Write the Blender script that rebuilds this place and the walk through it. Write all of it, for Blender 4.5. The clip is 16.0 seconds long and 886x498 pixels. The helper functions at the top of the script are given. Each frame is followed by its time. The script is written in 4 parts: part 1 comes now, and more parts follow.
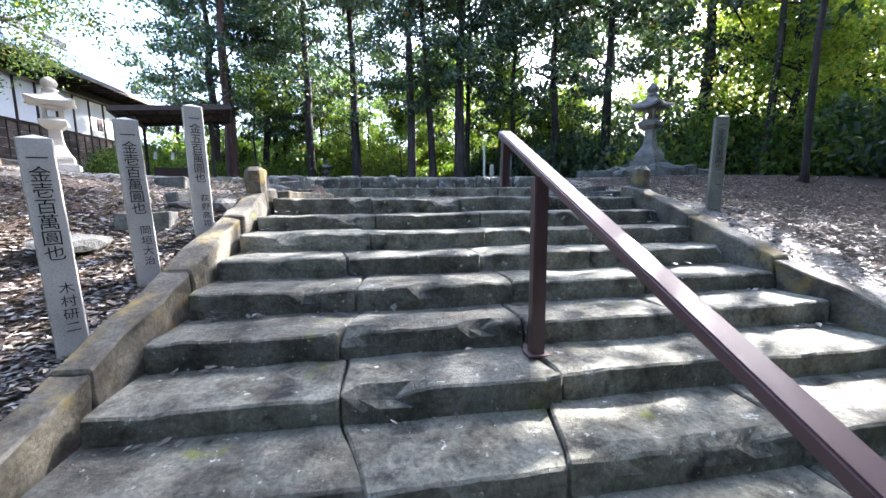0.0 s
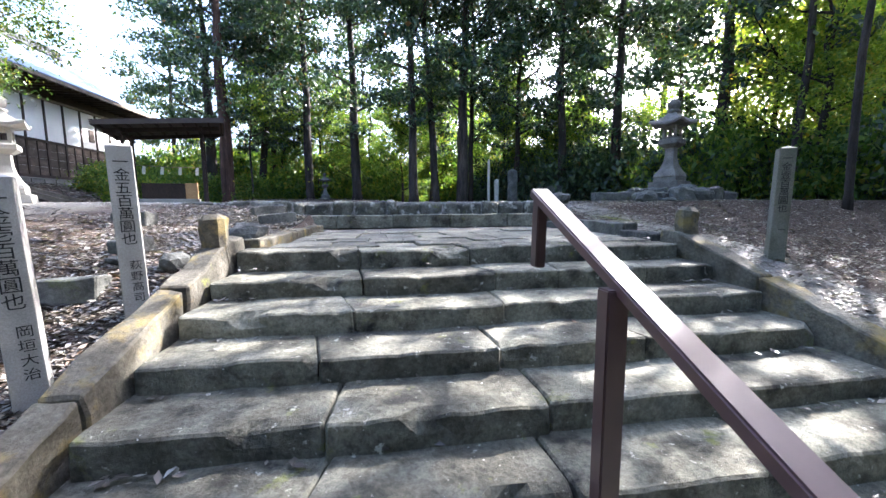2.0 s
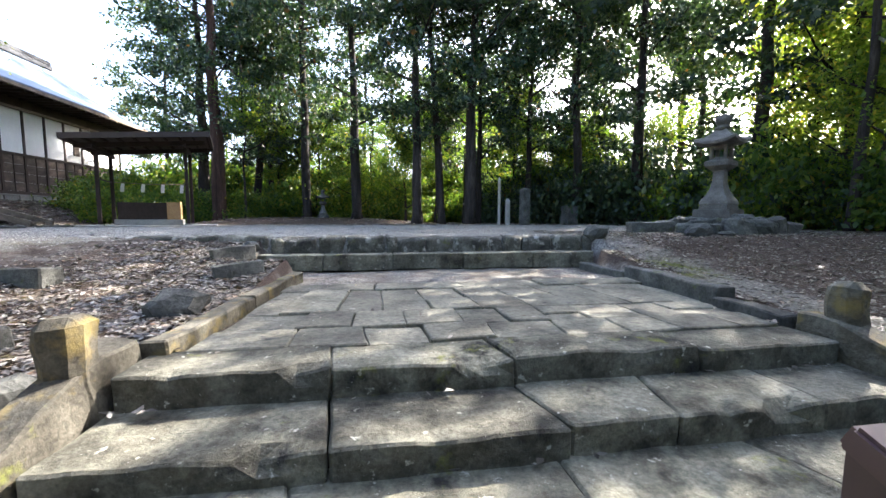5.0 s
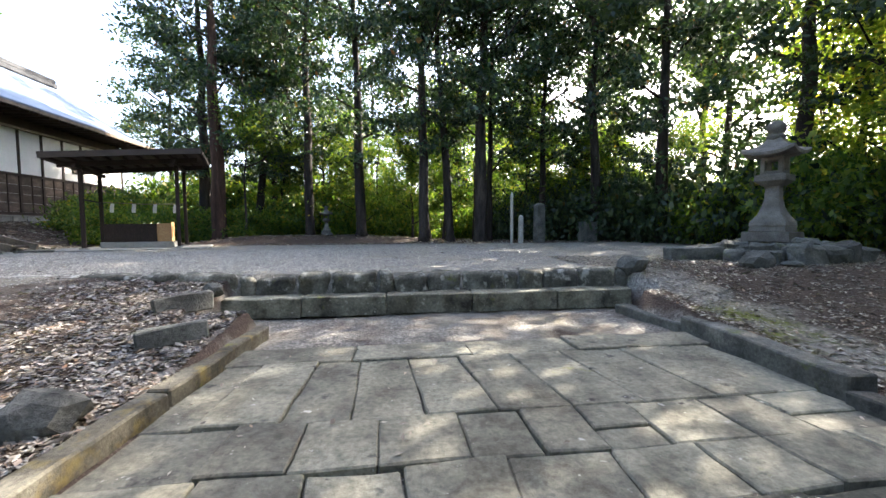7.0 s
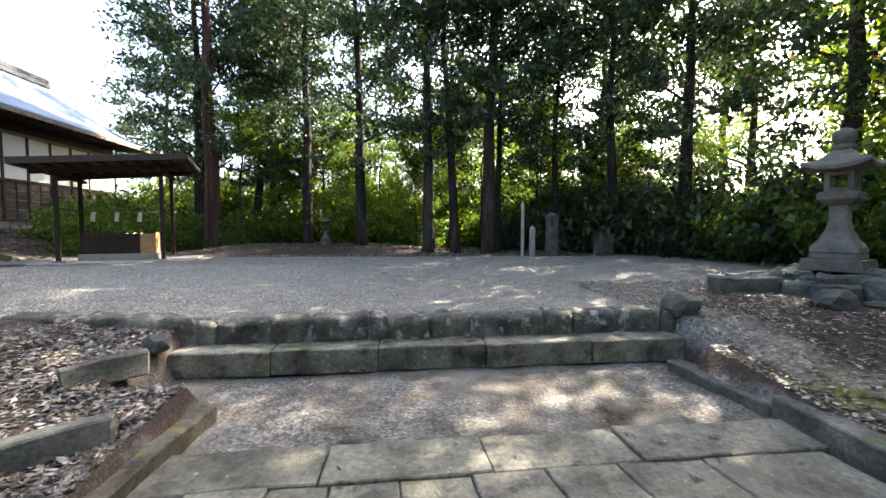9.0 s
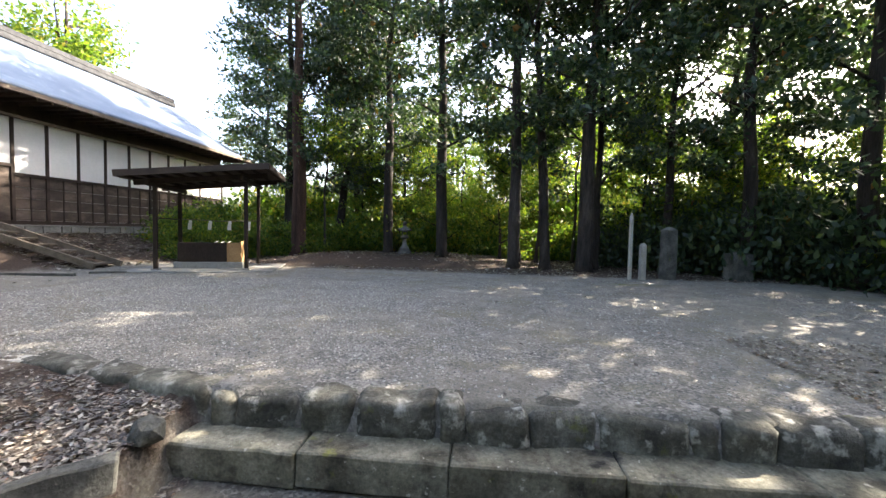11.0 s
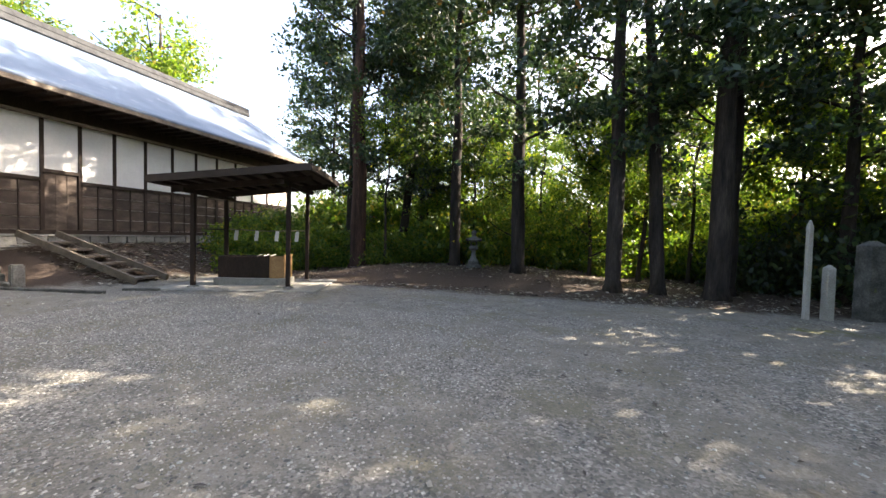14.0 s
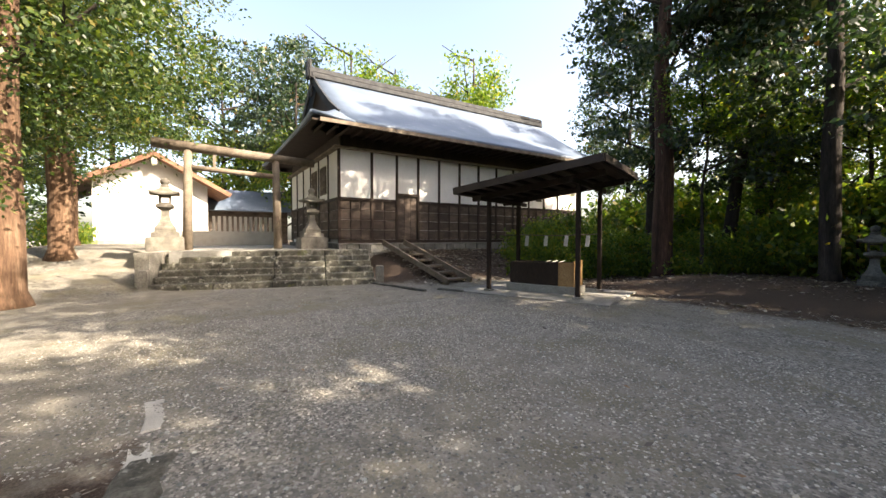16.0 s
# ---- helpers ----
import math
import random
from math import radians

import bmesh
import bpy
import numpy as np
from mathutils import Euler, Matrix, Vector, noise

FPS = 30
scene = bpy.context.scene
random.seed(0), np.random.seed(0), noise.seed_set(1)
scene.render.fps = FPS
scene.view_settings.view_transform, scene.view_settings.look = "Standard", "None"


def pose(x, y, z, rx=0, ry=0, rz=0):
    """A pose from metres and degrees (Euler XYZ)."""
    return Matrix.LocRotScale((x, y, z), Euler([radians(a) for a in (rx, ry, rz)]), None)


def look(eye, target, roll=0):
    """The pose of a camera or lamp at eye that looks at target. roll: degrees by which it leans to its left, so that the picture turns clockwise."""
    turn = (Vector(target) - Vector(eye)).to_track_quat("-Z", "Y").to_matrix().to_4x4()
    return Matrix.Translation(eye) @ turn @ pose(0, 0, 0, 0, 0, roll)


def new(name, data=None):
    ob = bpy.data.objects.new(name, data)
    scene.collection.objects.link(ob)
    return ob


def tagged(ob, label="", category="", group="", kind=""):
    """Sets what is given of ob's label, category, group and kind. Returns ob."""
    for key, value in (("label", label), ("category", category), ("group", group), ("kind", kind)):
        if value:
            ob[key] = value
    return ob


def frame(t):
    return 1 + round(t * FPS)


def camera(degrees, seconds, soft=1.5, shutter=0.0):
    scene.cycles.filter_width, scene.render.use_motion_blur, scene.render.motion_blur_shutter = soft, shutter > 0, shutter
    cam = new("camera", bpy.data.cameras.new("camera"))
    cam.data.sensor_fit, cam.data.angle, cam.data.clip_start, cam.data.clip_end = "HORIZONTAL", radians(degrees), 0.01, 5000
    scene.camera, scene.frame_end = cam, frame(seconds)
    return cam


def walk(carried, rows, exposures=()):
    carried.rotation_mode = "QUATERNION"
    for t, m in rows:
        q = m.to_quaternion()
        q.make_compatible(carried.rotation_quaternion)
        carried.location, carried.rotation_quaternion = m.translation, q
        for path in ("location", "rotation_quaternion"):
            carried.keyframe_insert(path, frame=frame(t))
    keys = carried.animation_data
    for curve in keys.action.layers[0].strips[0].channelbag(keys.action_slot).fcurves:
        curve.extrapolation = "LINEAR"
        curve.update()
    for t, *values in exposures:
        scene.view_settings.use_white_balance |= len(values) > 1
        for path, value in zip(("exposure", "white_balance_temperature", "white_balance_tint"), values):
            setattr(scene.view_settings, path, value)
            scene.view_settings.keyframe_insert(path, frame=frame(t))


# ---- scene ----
cam = camera(98.0, 16.0)
# seconds, x, y, z, yaw, pitch, roll
PATH = [
    (0, -0.853, -4.938, -0.525, -9.30, -7.54, 0.48),
    (0.5, -0.792, -4.689, -0.370, -8.94, -7.44, 1.00),
    (1, -0.665, -4.438, -0.249, -8.91, -7.16, 1.05),
    (1.5, -0.640, -4.266, -0.186, -8.79, -6.95, 0.64),
    (2, -0.728, -3.941, -0.071, -9.09, -6.50, 0.29),
    (2.5, -0.696, -3.713, -0.045, -8.91, -6.53, 0.49),
    (3, -0.671, -3.450, 0.111, -8.83, -6.06, 0.05),
    (3.5, -0.724, -3.136, 0.233, -8.87, -6.36, -0.16),
    (4, -0.726, -2.886, 0.302, -9.11, -6.07, -0.23),
    (6.5, -0.396, -1.301, 0.549, -7.51, -3.24, 0.22),
    (7, -0.350, -1.056, 0.690, -7.15, -3.18, 0.36),
    (7.5, -0.243, -0.798, 0.840, -6.99, -2.86, 0.36),
    (8, -0.175, -0.540, 0.898, -6.90, -3.00, 0.12),
    (10.5, -0.347, 1.316, 1.381, -2.22, -2.61, -1.36),
    (11, -0.293, 1.742, 1.420, 5.47, -2.50, -1.18),
    (11.5, -0.267, 2.127, 1.398, 8.26, -2.86, -1.25),
    (12, -0.298, 2.578, 1.402, 8.51, -2.56, -1.16),
    (12.5, -0.317, 3.109, 1.392, 8.67, -2.74, -1.10),
    (13, -0.411, 3.623, 1.430, 8.81, -2.63, -1.34),
    (13.5, -0.614, 4.160, 1.548, 9.50, -2.16, -1.72),
    (14, -0.751, 4.513, 1.628, 16.04, -1.90, -1.35),
    (14.5, -0.907, 4.925, 1.681, 26.95, -1.75, -1.11),
    (15, -1.111, 5.191, 1.698, 38.63, -1.50, -0.82),
    (15.5, -1.392, 5.399, 1.669, 48.20, -1.86, -0.48),
    (16, -1.632, 5.695, 1.564, 57.45, -1.53, -0.01),
]
walk(cam, [(t, pose(x, y, z, 90 + p, 0, w) @ pose(0, 0, 0, 0, 0, -r)) for t, x, y, z, w, p, r in PATH],
     exposures=[(0, 3.35, 5600, 18), (4, 3.0, 5950, 15), (8, 2.8, 6600, 13), (12, 2.7, 6900, 14), (14.5, 2.4, 7200, 14), (16, 2.0, 7500, 14)])

# ---- world and sun ----
SUN_EL, SUN_AZ = 38.0, 54.0   # azimuth clockwise from +y
world = bpy.data.worlds.new("sky")
scene.world = world
world.use_nodes = True
wn = world.node_tree
sky = wn.nodes.new("ShaderNodeTexSky")
sky.sky_type = "NISHITA"
sky.sun_disc = False
sky.sun_elevation = radians(SUN_EL)
sky.sun_rotation = radians(SUN_AZ)
sky.dust_density = 4.0
bg = wn.nodes["Background"]
wn.links.new(sky.outputs[0], bg.inputs[0])
bg.inputs[1].default_value = 0.15
sun = new("sun", bpy.data.lights.new("sun", "SUN"))
sun.data.energy, sun.data.angle, sun.data.color = 5.0, radians(0.5), (1.0, 0.93, 0.82)
sd = Vector((math.sin(radians(SUN_AZ)) * math.cos(radians(SUN_EL)), math.cos(radians(SUN_AZ)) * math.cos(radians(SUN_EL)), math.sin(radians(SUN_EL))))
sun.matrix_world = look(sd * 60, (0, 0, 0))


# ---- materials ----
def ramp(nt, fac, stops):
    n = nt.nodes.new("ShaderNodeValToRGB")
    while len(n.color_ramp.elements) < len(stops):
        n.color_ramp.elements.new(0.5)
    for e, (p, c) in zip(n.color_ramp.elements, stops):
        e.position, e.color = p, (*c, 1)
    nt.links.new(fac, n.inputs[0])
    return n.outputs[0]


def noise_node(nt, vec, scale, detail=6, rough=0.6):
    n = nt.nodes.new("ShaderNodeTexNoise")
    n.inputs["Scale"].default_value, n.inputs["Detail"].default_value, n.inputs["Roughness"].default_value = scale, detail, rough
    nt.links.new(vec, n.inputs["Vector"])
    return n.outputs[0]


def mixc(nt, fac, a, b, mode="MIX"):
    n = nt.nodes.new("ShaderNodeMix")
    n.data_type, n.blend_type = "RGBA", mode
    for sock, v in ((n.inputs[0], fac), (n.inputs[6], a), (n.inputs[7], b)):
        if isinstance(v, (int, float)):
            sock.default_value = v
        elif isinstance(v, tuple):
            sock.default_value = (*v, 1)
        else:
            nt.links.new(v, sock)
    return n.outputs[2]


def material(name, stops, scale=3.0, fine=40.0, rough=0.85, bump=0.4, dist=0.01, spots=None, stretch=(1, 1, 1), world_space=True, tint=0.25, metal=0.0, spec=0.3, grit=0.4):
    """Mottled surface: broad stains, fine grain, bump; spots = (colour, scale, threshold, softness) for moss or lichen."""
    m = bpy.data.materials.new(name)
    m.use_nodes = True
    nt = m.node_tree
    b = nt.nodes["Principled BSDF"]
    b.inputs["Roughness"].default_value, b.inputs["Metallic"].default_value = rough, metal
    b.inputs["Specular IOR Level"].default_value = spec
    if world_space:
        vec = nt.nodes.new("ShaderNodeNewGeometry").outputs["Position"]
    else:
        vec = nt.nodes.new("ShaderNodeTexCoord").outputs["Object"]
    mp = nt.nodes.new("ShaderNodeMapping")
    mp.inputs["Scale"].default_value = stretch
    nt.links.new(vec, mp.inputs[0])
    vec = mp.outputs[0]
    big = noise_node(nt, vec, scale)
    small = noise_node(nt, vec, fine, 8, 0.7)
    col = ramp(nt, big, stops)
    grain = ramp(nt, small, [(0.3, (1 - 1.35 * grit,) * 3), (0.7, (1 + 0.6 * grit,) * 3)])
    col = mixc(nt, 1.0, col, grain, "MULTIPLY")
    if tint:
        info = nt.nodes.new("ShaderNodeObjectInfo")
        tn = ramp(nt, info.outputs["Random"], [(0.0, (1 - tint, 1 - tint, 1 - tint)), (1.0, (1 + tint * 0.5, 1 + tint * 0.5, 1 + tint * 0.4))])
        col = mixc(nt, 1.0, col, tn, "MULTIPLY")
    for c, sc, th, so in (spots or []):
        f = ramp(nt, noise_node(nt, vec, sc, 5, 0.65), [(th, (0, 0, 0)), (th + so, (1, 1, 1))])
        col = mixc(nt, f, col, c)
    nt.links.new(col, b.inputs["Base Color"])
    bp = nt.nodes.new("ShaderNodeBump")
    bp.inputs["Strength"].default_value, bp.inputs["Distance"].default_value = bump, dist
    nt.links.new(mixc(nt, 0.5, big, small), bp.inputs["Height"])
    nt.links.new(bp.outputs[0], b.inputs["Normal"])
    return m


def leaf_material(name, stops, trans=0.5):
    m = bpy.data.materials.new(name)
    m.use_nodes = True
    nt = m.node_tree
    b = nt.nodes["Principled BSDF"]
    geo = nt.nodes.new("ShaderNodeNewGeometry")
    col = ramp(nt, geo.outputs["Random Per Island"], stops)
    info = nt.nodes.new("ShaderNodeObjectInfo")
    col = mixc(nt, 1.0, col, ramp(nt, info.outputs["Random"], [(0, (0.75, 0.8, 0.75)), (1, (1.2, 1.12, 1.0))]), "MULTIPLY")
    nt.links.new(col, b.inputs["Base Color"])
    b.inputs["Roughness"].default_value = 0.45
    tr = nt.nodes.new("ShaderNodeBsdfTranslucent")
    nt.links.new(mixc(nt, 1.0, col, (1.7, 1.75, 0.7), "MULTIPLY"), tr.inputs[0])
    mx = nt.nodes.new("ShaderNodeMixShader")
    mx.inputs[0].default_value = trans
    out = nt.nodes["Material Output"]
    nt.links.new(b.outputs[0], mx.inputs[1])
    nt.links.new(tr.outputs[0], mx.inputs[2])
    nt.links.new(mx.outputs[0], out.inputs[0])
    return m


MOSS = (0.16, 0.17, 0.035)
M_STEP = material("step_stone", [(0.32, (0.05, 0.046, 0.034)), (0.46, (0.15, 0.142, 0.105)), (0.6, (0.24, 0.23, 0.175)), (0.74, (0.33, 0.315, 0.245))], 3.4, 30, 0.9, 1.0, 0.03, [((0.025, 0.024, 0.02), 2.3, 0.58, 0.1), ((0.42, 0.41, 0.34), 11, 0.64, 0.05), ((0.46, 0.45, 0.4), 31, 0.68, 0.03), (MOSS, 2.5, 0.63, 0.1)], tint=0.35)
M_SLAB = material("paving_stone", [(0.34, (0.11, 0.102, 0.077)), (0.5, (0.205, 0.193, 0.148)), (0.7, (0.3, 0.283, 0.215))], 2.5, 22, 0.88, 0.9, 0.02, [((0.05, 0.048, 0.04), 5, 0.6, 0.1), ((0.42, 0.41, 0.36), 8, 0.67, 0.05), ((0.44, 0.43, 0.37), 27, 0.68, 0.04), (MOSS, 1.3, 0.65, 0.08)], tint=0.35)
M_CURB = material("curb_stone", [(0.34, (0.07, 0.062, 0.045)), (0.5, (0.14, 0.127, 0.095)), (0.7, (0.22, 0.205, 0.16))], 3, 34, 0.9, 0.8, 0.02, [((0.24, 0.18, 0.06), 2.2, 0.55, 0.15), (MOSS, 3.5, 0.66, 0.1)])
M_ROCK = material("mossy_rock", [(0.3, (0.06, 0.06, 0.055)), (0.5, (0.12, 0.12, 0.105)), (0.72, (0.22, 0.215, 0.19))], 3, 26, 0.92, 1.0, 0.03, [((0.1, 0.12, 0.03), 2.4, 0.62, 0.1)])
M_EDGING = material("lichened_edging_stone", [(0.3, (0.055, 0.053, 0.045)), (0.5, (0.13, 0.125, 0.1)), (0.72, (0.26, 0.25, 0.21))], 4, 30, 0.92, 1.0, 0.03, [((0.36, 0.35, 0.3), 5, 0.55, 0.1), ((0.13, 0.14, 0.04), 2.4, 0.62, 0.1)], tint=0.35)
M_GRANITE = material("granite", [(0.3, (0.4, 0.38, 0.34)), (0.7, (0.52, 0.5, 0.45))], 3, 120, 0.8, 0.25, 0.004, [((0.3, 0.28, 0.22), 4, 0.62, 0.2)], grit=0.25)
M_LANTERN = material("weathered_granite", [(0.3, (0.12, 0.11, 0.093)), (0.5, (0.18, 0.166, 0.142)), (0.7, (0.26, 0.242, 0.21))], 4, 60, 0.88, 0.5, 0.012, [((0.12, 0.13, 0.06), 3, 0.64, 0.12)])
M_RAIL = material("brown_painted_steel", [(0.3, (0.07, 0.036, 0.036)), (0.7, (0.1, 0.052, 0.052))], 3, 90, 0.36, 0.08, 0.002, [((0.05, 0.03, 0.02), 14, 0.7, 0.05), ((0.2, 0.16, 0.15), 40, 0.72, 0.03)], spec=1.0, grit=0.06)
M_INK = material("black_ink", [(0.3, (0.015, 0.015, 0.015)), (0.7, (0.03, 0.03, 0.03))], 20, 60, 0.8, 0.1, 0.001)
M_BARK = material("bark", [(0.3, (0.018, 0.015, 0.013)), (0.55, (0.05, 0.04, 0.033)), (0.75, (0.09, 0.072, 0.058))], 5, 26, 0.95, 1.0, 0.04, stretch=(1, 1, 0.16))
M_CEDAR = material("cedar_bark", [(0.3, (0.09, 0.05, 0.03)), (0.55, (0.2, 0.12, 0.075)), (0.75, (0.34, 0.23, 0.15))], 6, 30, 0.95, 1.0, 0.04, stretch=(1, 1, 0.12))
M_REDBARK = material("red_brown_bark", [(0.3, (0.03, 0.017, 0.012)), (0.55, (0.085, 0.047, 0.033)), (0.75, (0.15, 0.09, 0.06))], 6, 30, 0.95, 1.0, 0.04, stretch=(1, 1, 0.12))
M_MOSSGRANITE = material("moss_stained_granite", [(0.3, (0.13, 0.135, 0.095)), (0.7, (0.25, 0.245, 0.2))], 3, 90, 0.88, 0.3, 0.005, [((0.1, 0.12, 0.06), 4, 0.55, 0.15)])
M_DARKWOOD = material("dark_wood", [(0.3, (0.022, 0.014, 0.01)), (0.7, (0.05, 0.032, 0.023))], 3, 40, 0.75, 0.4, 0.006, stretch=(1, 1, 0.3))
M_PLANKWOOD = material("weathered_planks", [(0.3, (0.05, 0.036, 0.028)), (0.5, (0.1, 0.075, 0.06)), (0.72, (0.19, 0.15, 0.122))], 2.2, 34, 0.85, 0.6, 0.008, stretch=(1, 1, 2.5), tint=0.35)
M_BEAM = material("old_timber", [(0.3, (0.12, 0.095, 0.07)), (0.7, (0.27, 0.22, 0.17))], 3, 40, 0.8, 0.5, 0.008)
M_PLASTER = material("white_plaster", [(0.3, (0.68, 0.67, 0.64)), (0.7, (0.8, 0.79, 0.76))], 0.8, 14, 0.9, 0.15, 0.004, tint=0.06, grit=0.06)
M_ROOF = material("blue_grey_metal_roof", [(0.3, (0.1, 0.14, 0.2)), (0.7, (0.17, 0.215, 0.285))], 0.7, 12, 0.55, 0.2, 0.006, [((0.3, 0.33, 0.36), 1.3, 0.62, 0.12)], metal=0.1, spec=0.4, grit=0.06)
M_TILE = material("dark_ridge_tile", [(0.3, (0.025, 0.027, 0.03)), (0.7, (0.065, 0.068, 0.072))], 3, 30, 0.8, 0.4, 0.01)
M_SHEDROOF = material("brown_sheet_metal", [(0.3, (0.03, 0.022, 0.018)), (0.7, (0.06, 0.043, 0.035))], 2, 30, 0.55, 0.3, 0.006, grit=0.06)
M_CONCRETE = material("concrete", [(0.3, (0.22, 0.215, 0.2)), (0.7, (0.36, 0.35, 0.32))], 2, 50, 0.9, 0.5, 0.008, [(MOSS, 1.6, 0.6, 0.15)])
M_RUBBLE = material("rubble_stone", [(0.3, (0.2, 0.19, 0.165)), (0.7, (0.38, 0.36, 0.32))], 2.5, 26, 0.9, 0.8, 0.02, [((0.1, 0.1, 0.05), 2, 0.62, 0.15)], tint=0.35)
M_PEBBLE = leaf_material("gravel_stone", [(0.0, (0.07, 0.068, 0.064)), (0.5, (0.19, 0.185, 0.175)), (0.85, (0.3, 0.295, 0.28)), (1.0, (0.5, 0.49, 0.46))], 0.0)
M_LIGHTWOOD = material("new_cedar_board", [(0.3, (0.42, 0.24, 0.1)), (0.7, (0.58, 0.36, 0.17))], 3, 40, 0.7, 0.3, 0.004)
M_PAPER = material("white_paper", [(0.3, (0.72, 0.72, 0.7)), (0.7, (0.8, 0.8, 0.78))], 6, 60, 0.9, 0.05, 0.001, grit=0.06)
M_WATER = material("dark_water", [(0.3, (0.01, 0.012, 0.012)), (0.7, (0.02, 0.022, 0.02))], 3, 9, 0.06, 0.1, 0.003)
M_PALEPOLE = material("pale_post", [(0.3, (0.42, 0.4, 0.34)), (0.7, (0.56, 0.54, 0.48))], 3, 60, 0.85, 0.3, 0.004)
M_COPPER = material("red_brown_roof", [(0.3, (0.16, 0.075, 0.045)), (0.7, (0.3, 0.16, 0.1))], 2, 30, 0.7, 0.4, 0.006)
M_LITTER = leaf_material("dead_leaf", [(0.0, (0.04, 0.031, 0.026)), (0.4, (0.115, 0.092, 0.077)), (0.65, (0.22, 0.19, 0.17)), (0.88, (0.46, 0.43, 0.4)), (1.0, (0.2, 0.1, 0.045))], 0.08)
M_LEAF = leaf_material("dark_leaf", [(0.0, (0.01, 0.027, 0.017)), (0.5, (0.024, 0.052, 0.027)), (0.85, (0.05, 0.085, 0.033)), (0.98, (0.07, 0.095, 0.03)), (1.0, (0.2, 0.09, 0.03))], 0.3)
M_LEAF2 = leaf_material("light_leaf", [(0.0, (0.035, 0.075, 0.02)), (0.5, (0.085, 0.15, 0.032)), (0.9, (0.17, 0.23, 0.04)), (1.0, (0.28, 0.22, 0.05))], 0.6)
M_LEAF3 = leaf_material("yellowing_leaf", [(0.0, (0.07, 0.13, 0.025)), (0.5, (0.15, 0.22, 0.04)), (0.9, (0.27, 0.32, 0.06)), (1.0, (0.38, 0.26, 0.06))], 0.65)
M_NEEDLE = leaf_material("cedar_needle", [(0.0, (0.014, 0.034, 0.011)), (0.5, (0.042, 0.082, 0.02)), (0.9, (0.1, 0.14, 0.028)), (1.0, (0.17, 0.13, 0.04))], 0.38)


def ground_material():
    """Grey gravel plaza that turns into brown leaf mould under the trees and on the banks, with moss patches."""
    m = bpy.data.materials.new("gravel_and_mould")
    m.use_nodes = True
    nt = m.node_tree
    b = nt.nodes["Principled BSDF"]
    b.inputs["Roughness"].default_value = 0.95
    b.inputs["Specular IOR Level"].default_value = 0.2
    pos = nt.nodes.new("ShaderNodeNewGeometry").outputs["Position"]
    vor = nt.nodes.new("ShaderNodeTexVoronoi")
    vor.inputs["Scale"].default_value = 38
    nt.links.new(pos, vor.inputs["Vector"])
    big = noise_node(nt, pos, 0.35, 5)
    mid = noise_node(nt, pos, 2.2, 6)
    fine = noise_node(nt, pos, 60, 8, 0.75)
    sep = nt.nodes.new("ShaderNodeSeparateColor")
    nt.links.new(vor.outputs["Color"], sep.inputs[0])
    stones = ramp(nt, sep.outputs[0], [(0.0, (0.1, 0.1, 0.098)), (0.5, (0.2, 0.197, 0.19)), (0.9, (0.3, 0.295, 0.28)), (1.0, (0.42, 0.41, 0.39))])
    sand = ramp(nt, fine, [(0.3, (0.15, 0.145, 0.132)), (0.7, (0.28, 0.27, 0.245))])
    grit = mixc(nt, ramp(nt, big, [(0.42, (1, 1, 1)), (0.58, (0.15, 0.15, 0.15))]), sand, stones)
    grit = mixc(nt, 1.0, grit, ramp(nt, mid, [(0.3, (0.74, 0.7, 0.63)), (0.7, (1.14, 1.1, 1.0))]), "MULTIPLY")
    dirt = ramp(nt, noise_node(nt, pos, 0.8, 7, 0.68), [(0.5, (0, 0, 0)), (0.64, (0.8, 0.8, 0.8))])
    grit = mixc(nt, dirt, grit, ramp(nt, fine, [(0.3, (0.11, 0.1, 0.066)), (0.7, (0.235, 0.215, 0.155))]))
    pale = ramp(nt, noise_node(nt, pos, 1.7, 8, 0.7), [(0.58, (0, 0, 0)), (0.7, (0.7, 0.7, 0.7))])
    grit = mixc(nt, pale, grit, ramp(nt, fine, [(0.3, (0.22, 0.21, 0.185)), (0.7, (0.36, 0.345, 0.31))]))
    mould = ramp(nt, fine, [(0.3, (0.022, 0.015, 0.011)), (0.5, (0.055, 0.039, 0.029)), (0.7, (0.13, 0.1, 0.078))])
    att = nt.nodes.new("ShaderNodeAttribute")
    att.attribute_name = "mould"
    edge = nt.nodes.new("ShaderNodeMath")
    edge.operation = "ADD"
    nt.links.new(att.outputs["Fac"], edge.inputs[0])
    nt.links.new(mid, edge.inputs[1])
    col = mixc(nt, ramp(nt, edge.outputs[0], [(0.72, (0, 0, 0)), (1.05, (1, 1, 1))]), grit, mould)
    att2 = nt.nodes.new("ShaderNodeAttribute")
    att2.attribute_name = "moss"
    e2 = nt.nodes.new("ShaderNodeMath")
    e2.operation = "MULTIPLY"
    nt.links.new(att2.outputs["Fac"], e2.inputs[0])
    nt.links.new(noise_node(nt, pos, 3.0, 6), e2.inputs[1])
    col = mixc(nt, ramp(nt, e2.outputs[0], [(0.35, (0, 0, 0)), (0.55, (1, 1, 1))]), col, (0.12, 0.13, 0.03))
    nt.links.new(col, b.inputs["Base Color"])
    bp = nt.nodes.new("ShaderNodeBump")
    bp.inputs["Strength"].default_value, bp.inputs["Distance"].default_value = 0.8, 0.02
    nt.links.new(mixc(nt, 0.5, vor.outputs["Distance"], fine), bp.inputs["Height"])
    nt.links.new(bp.outputs[0], b.inputs["Normal"])
    return m


M_GROUND = ground_material()

# ---- mesh helpers ----
rng = random.Random(7)


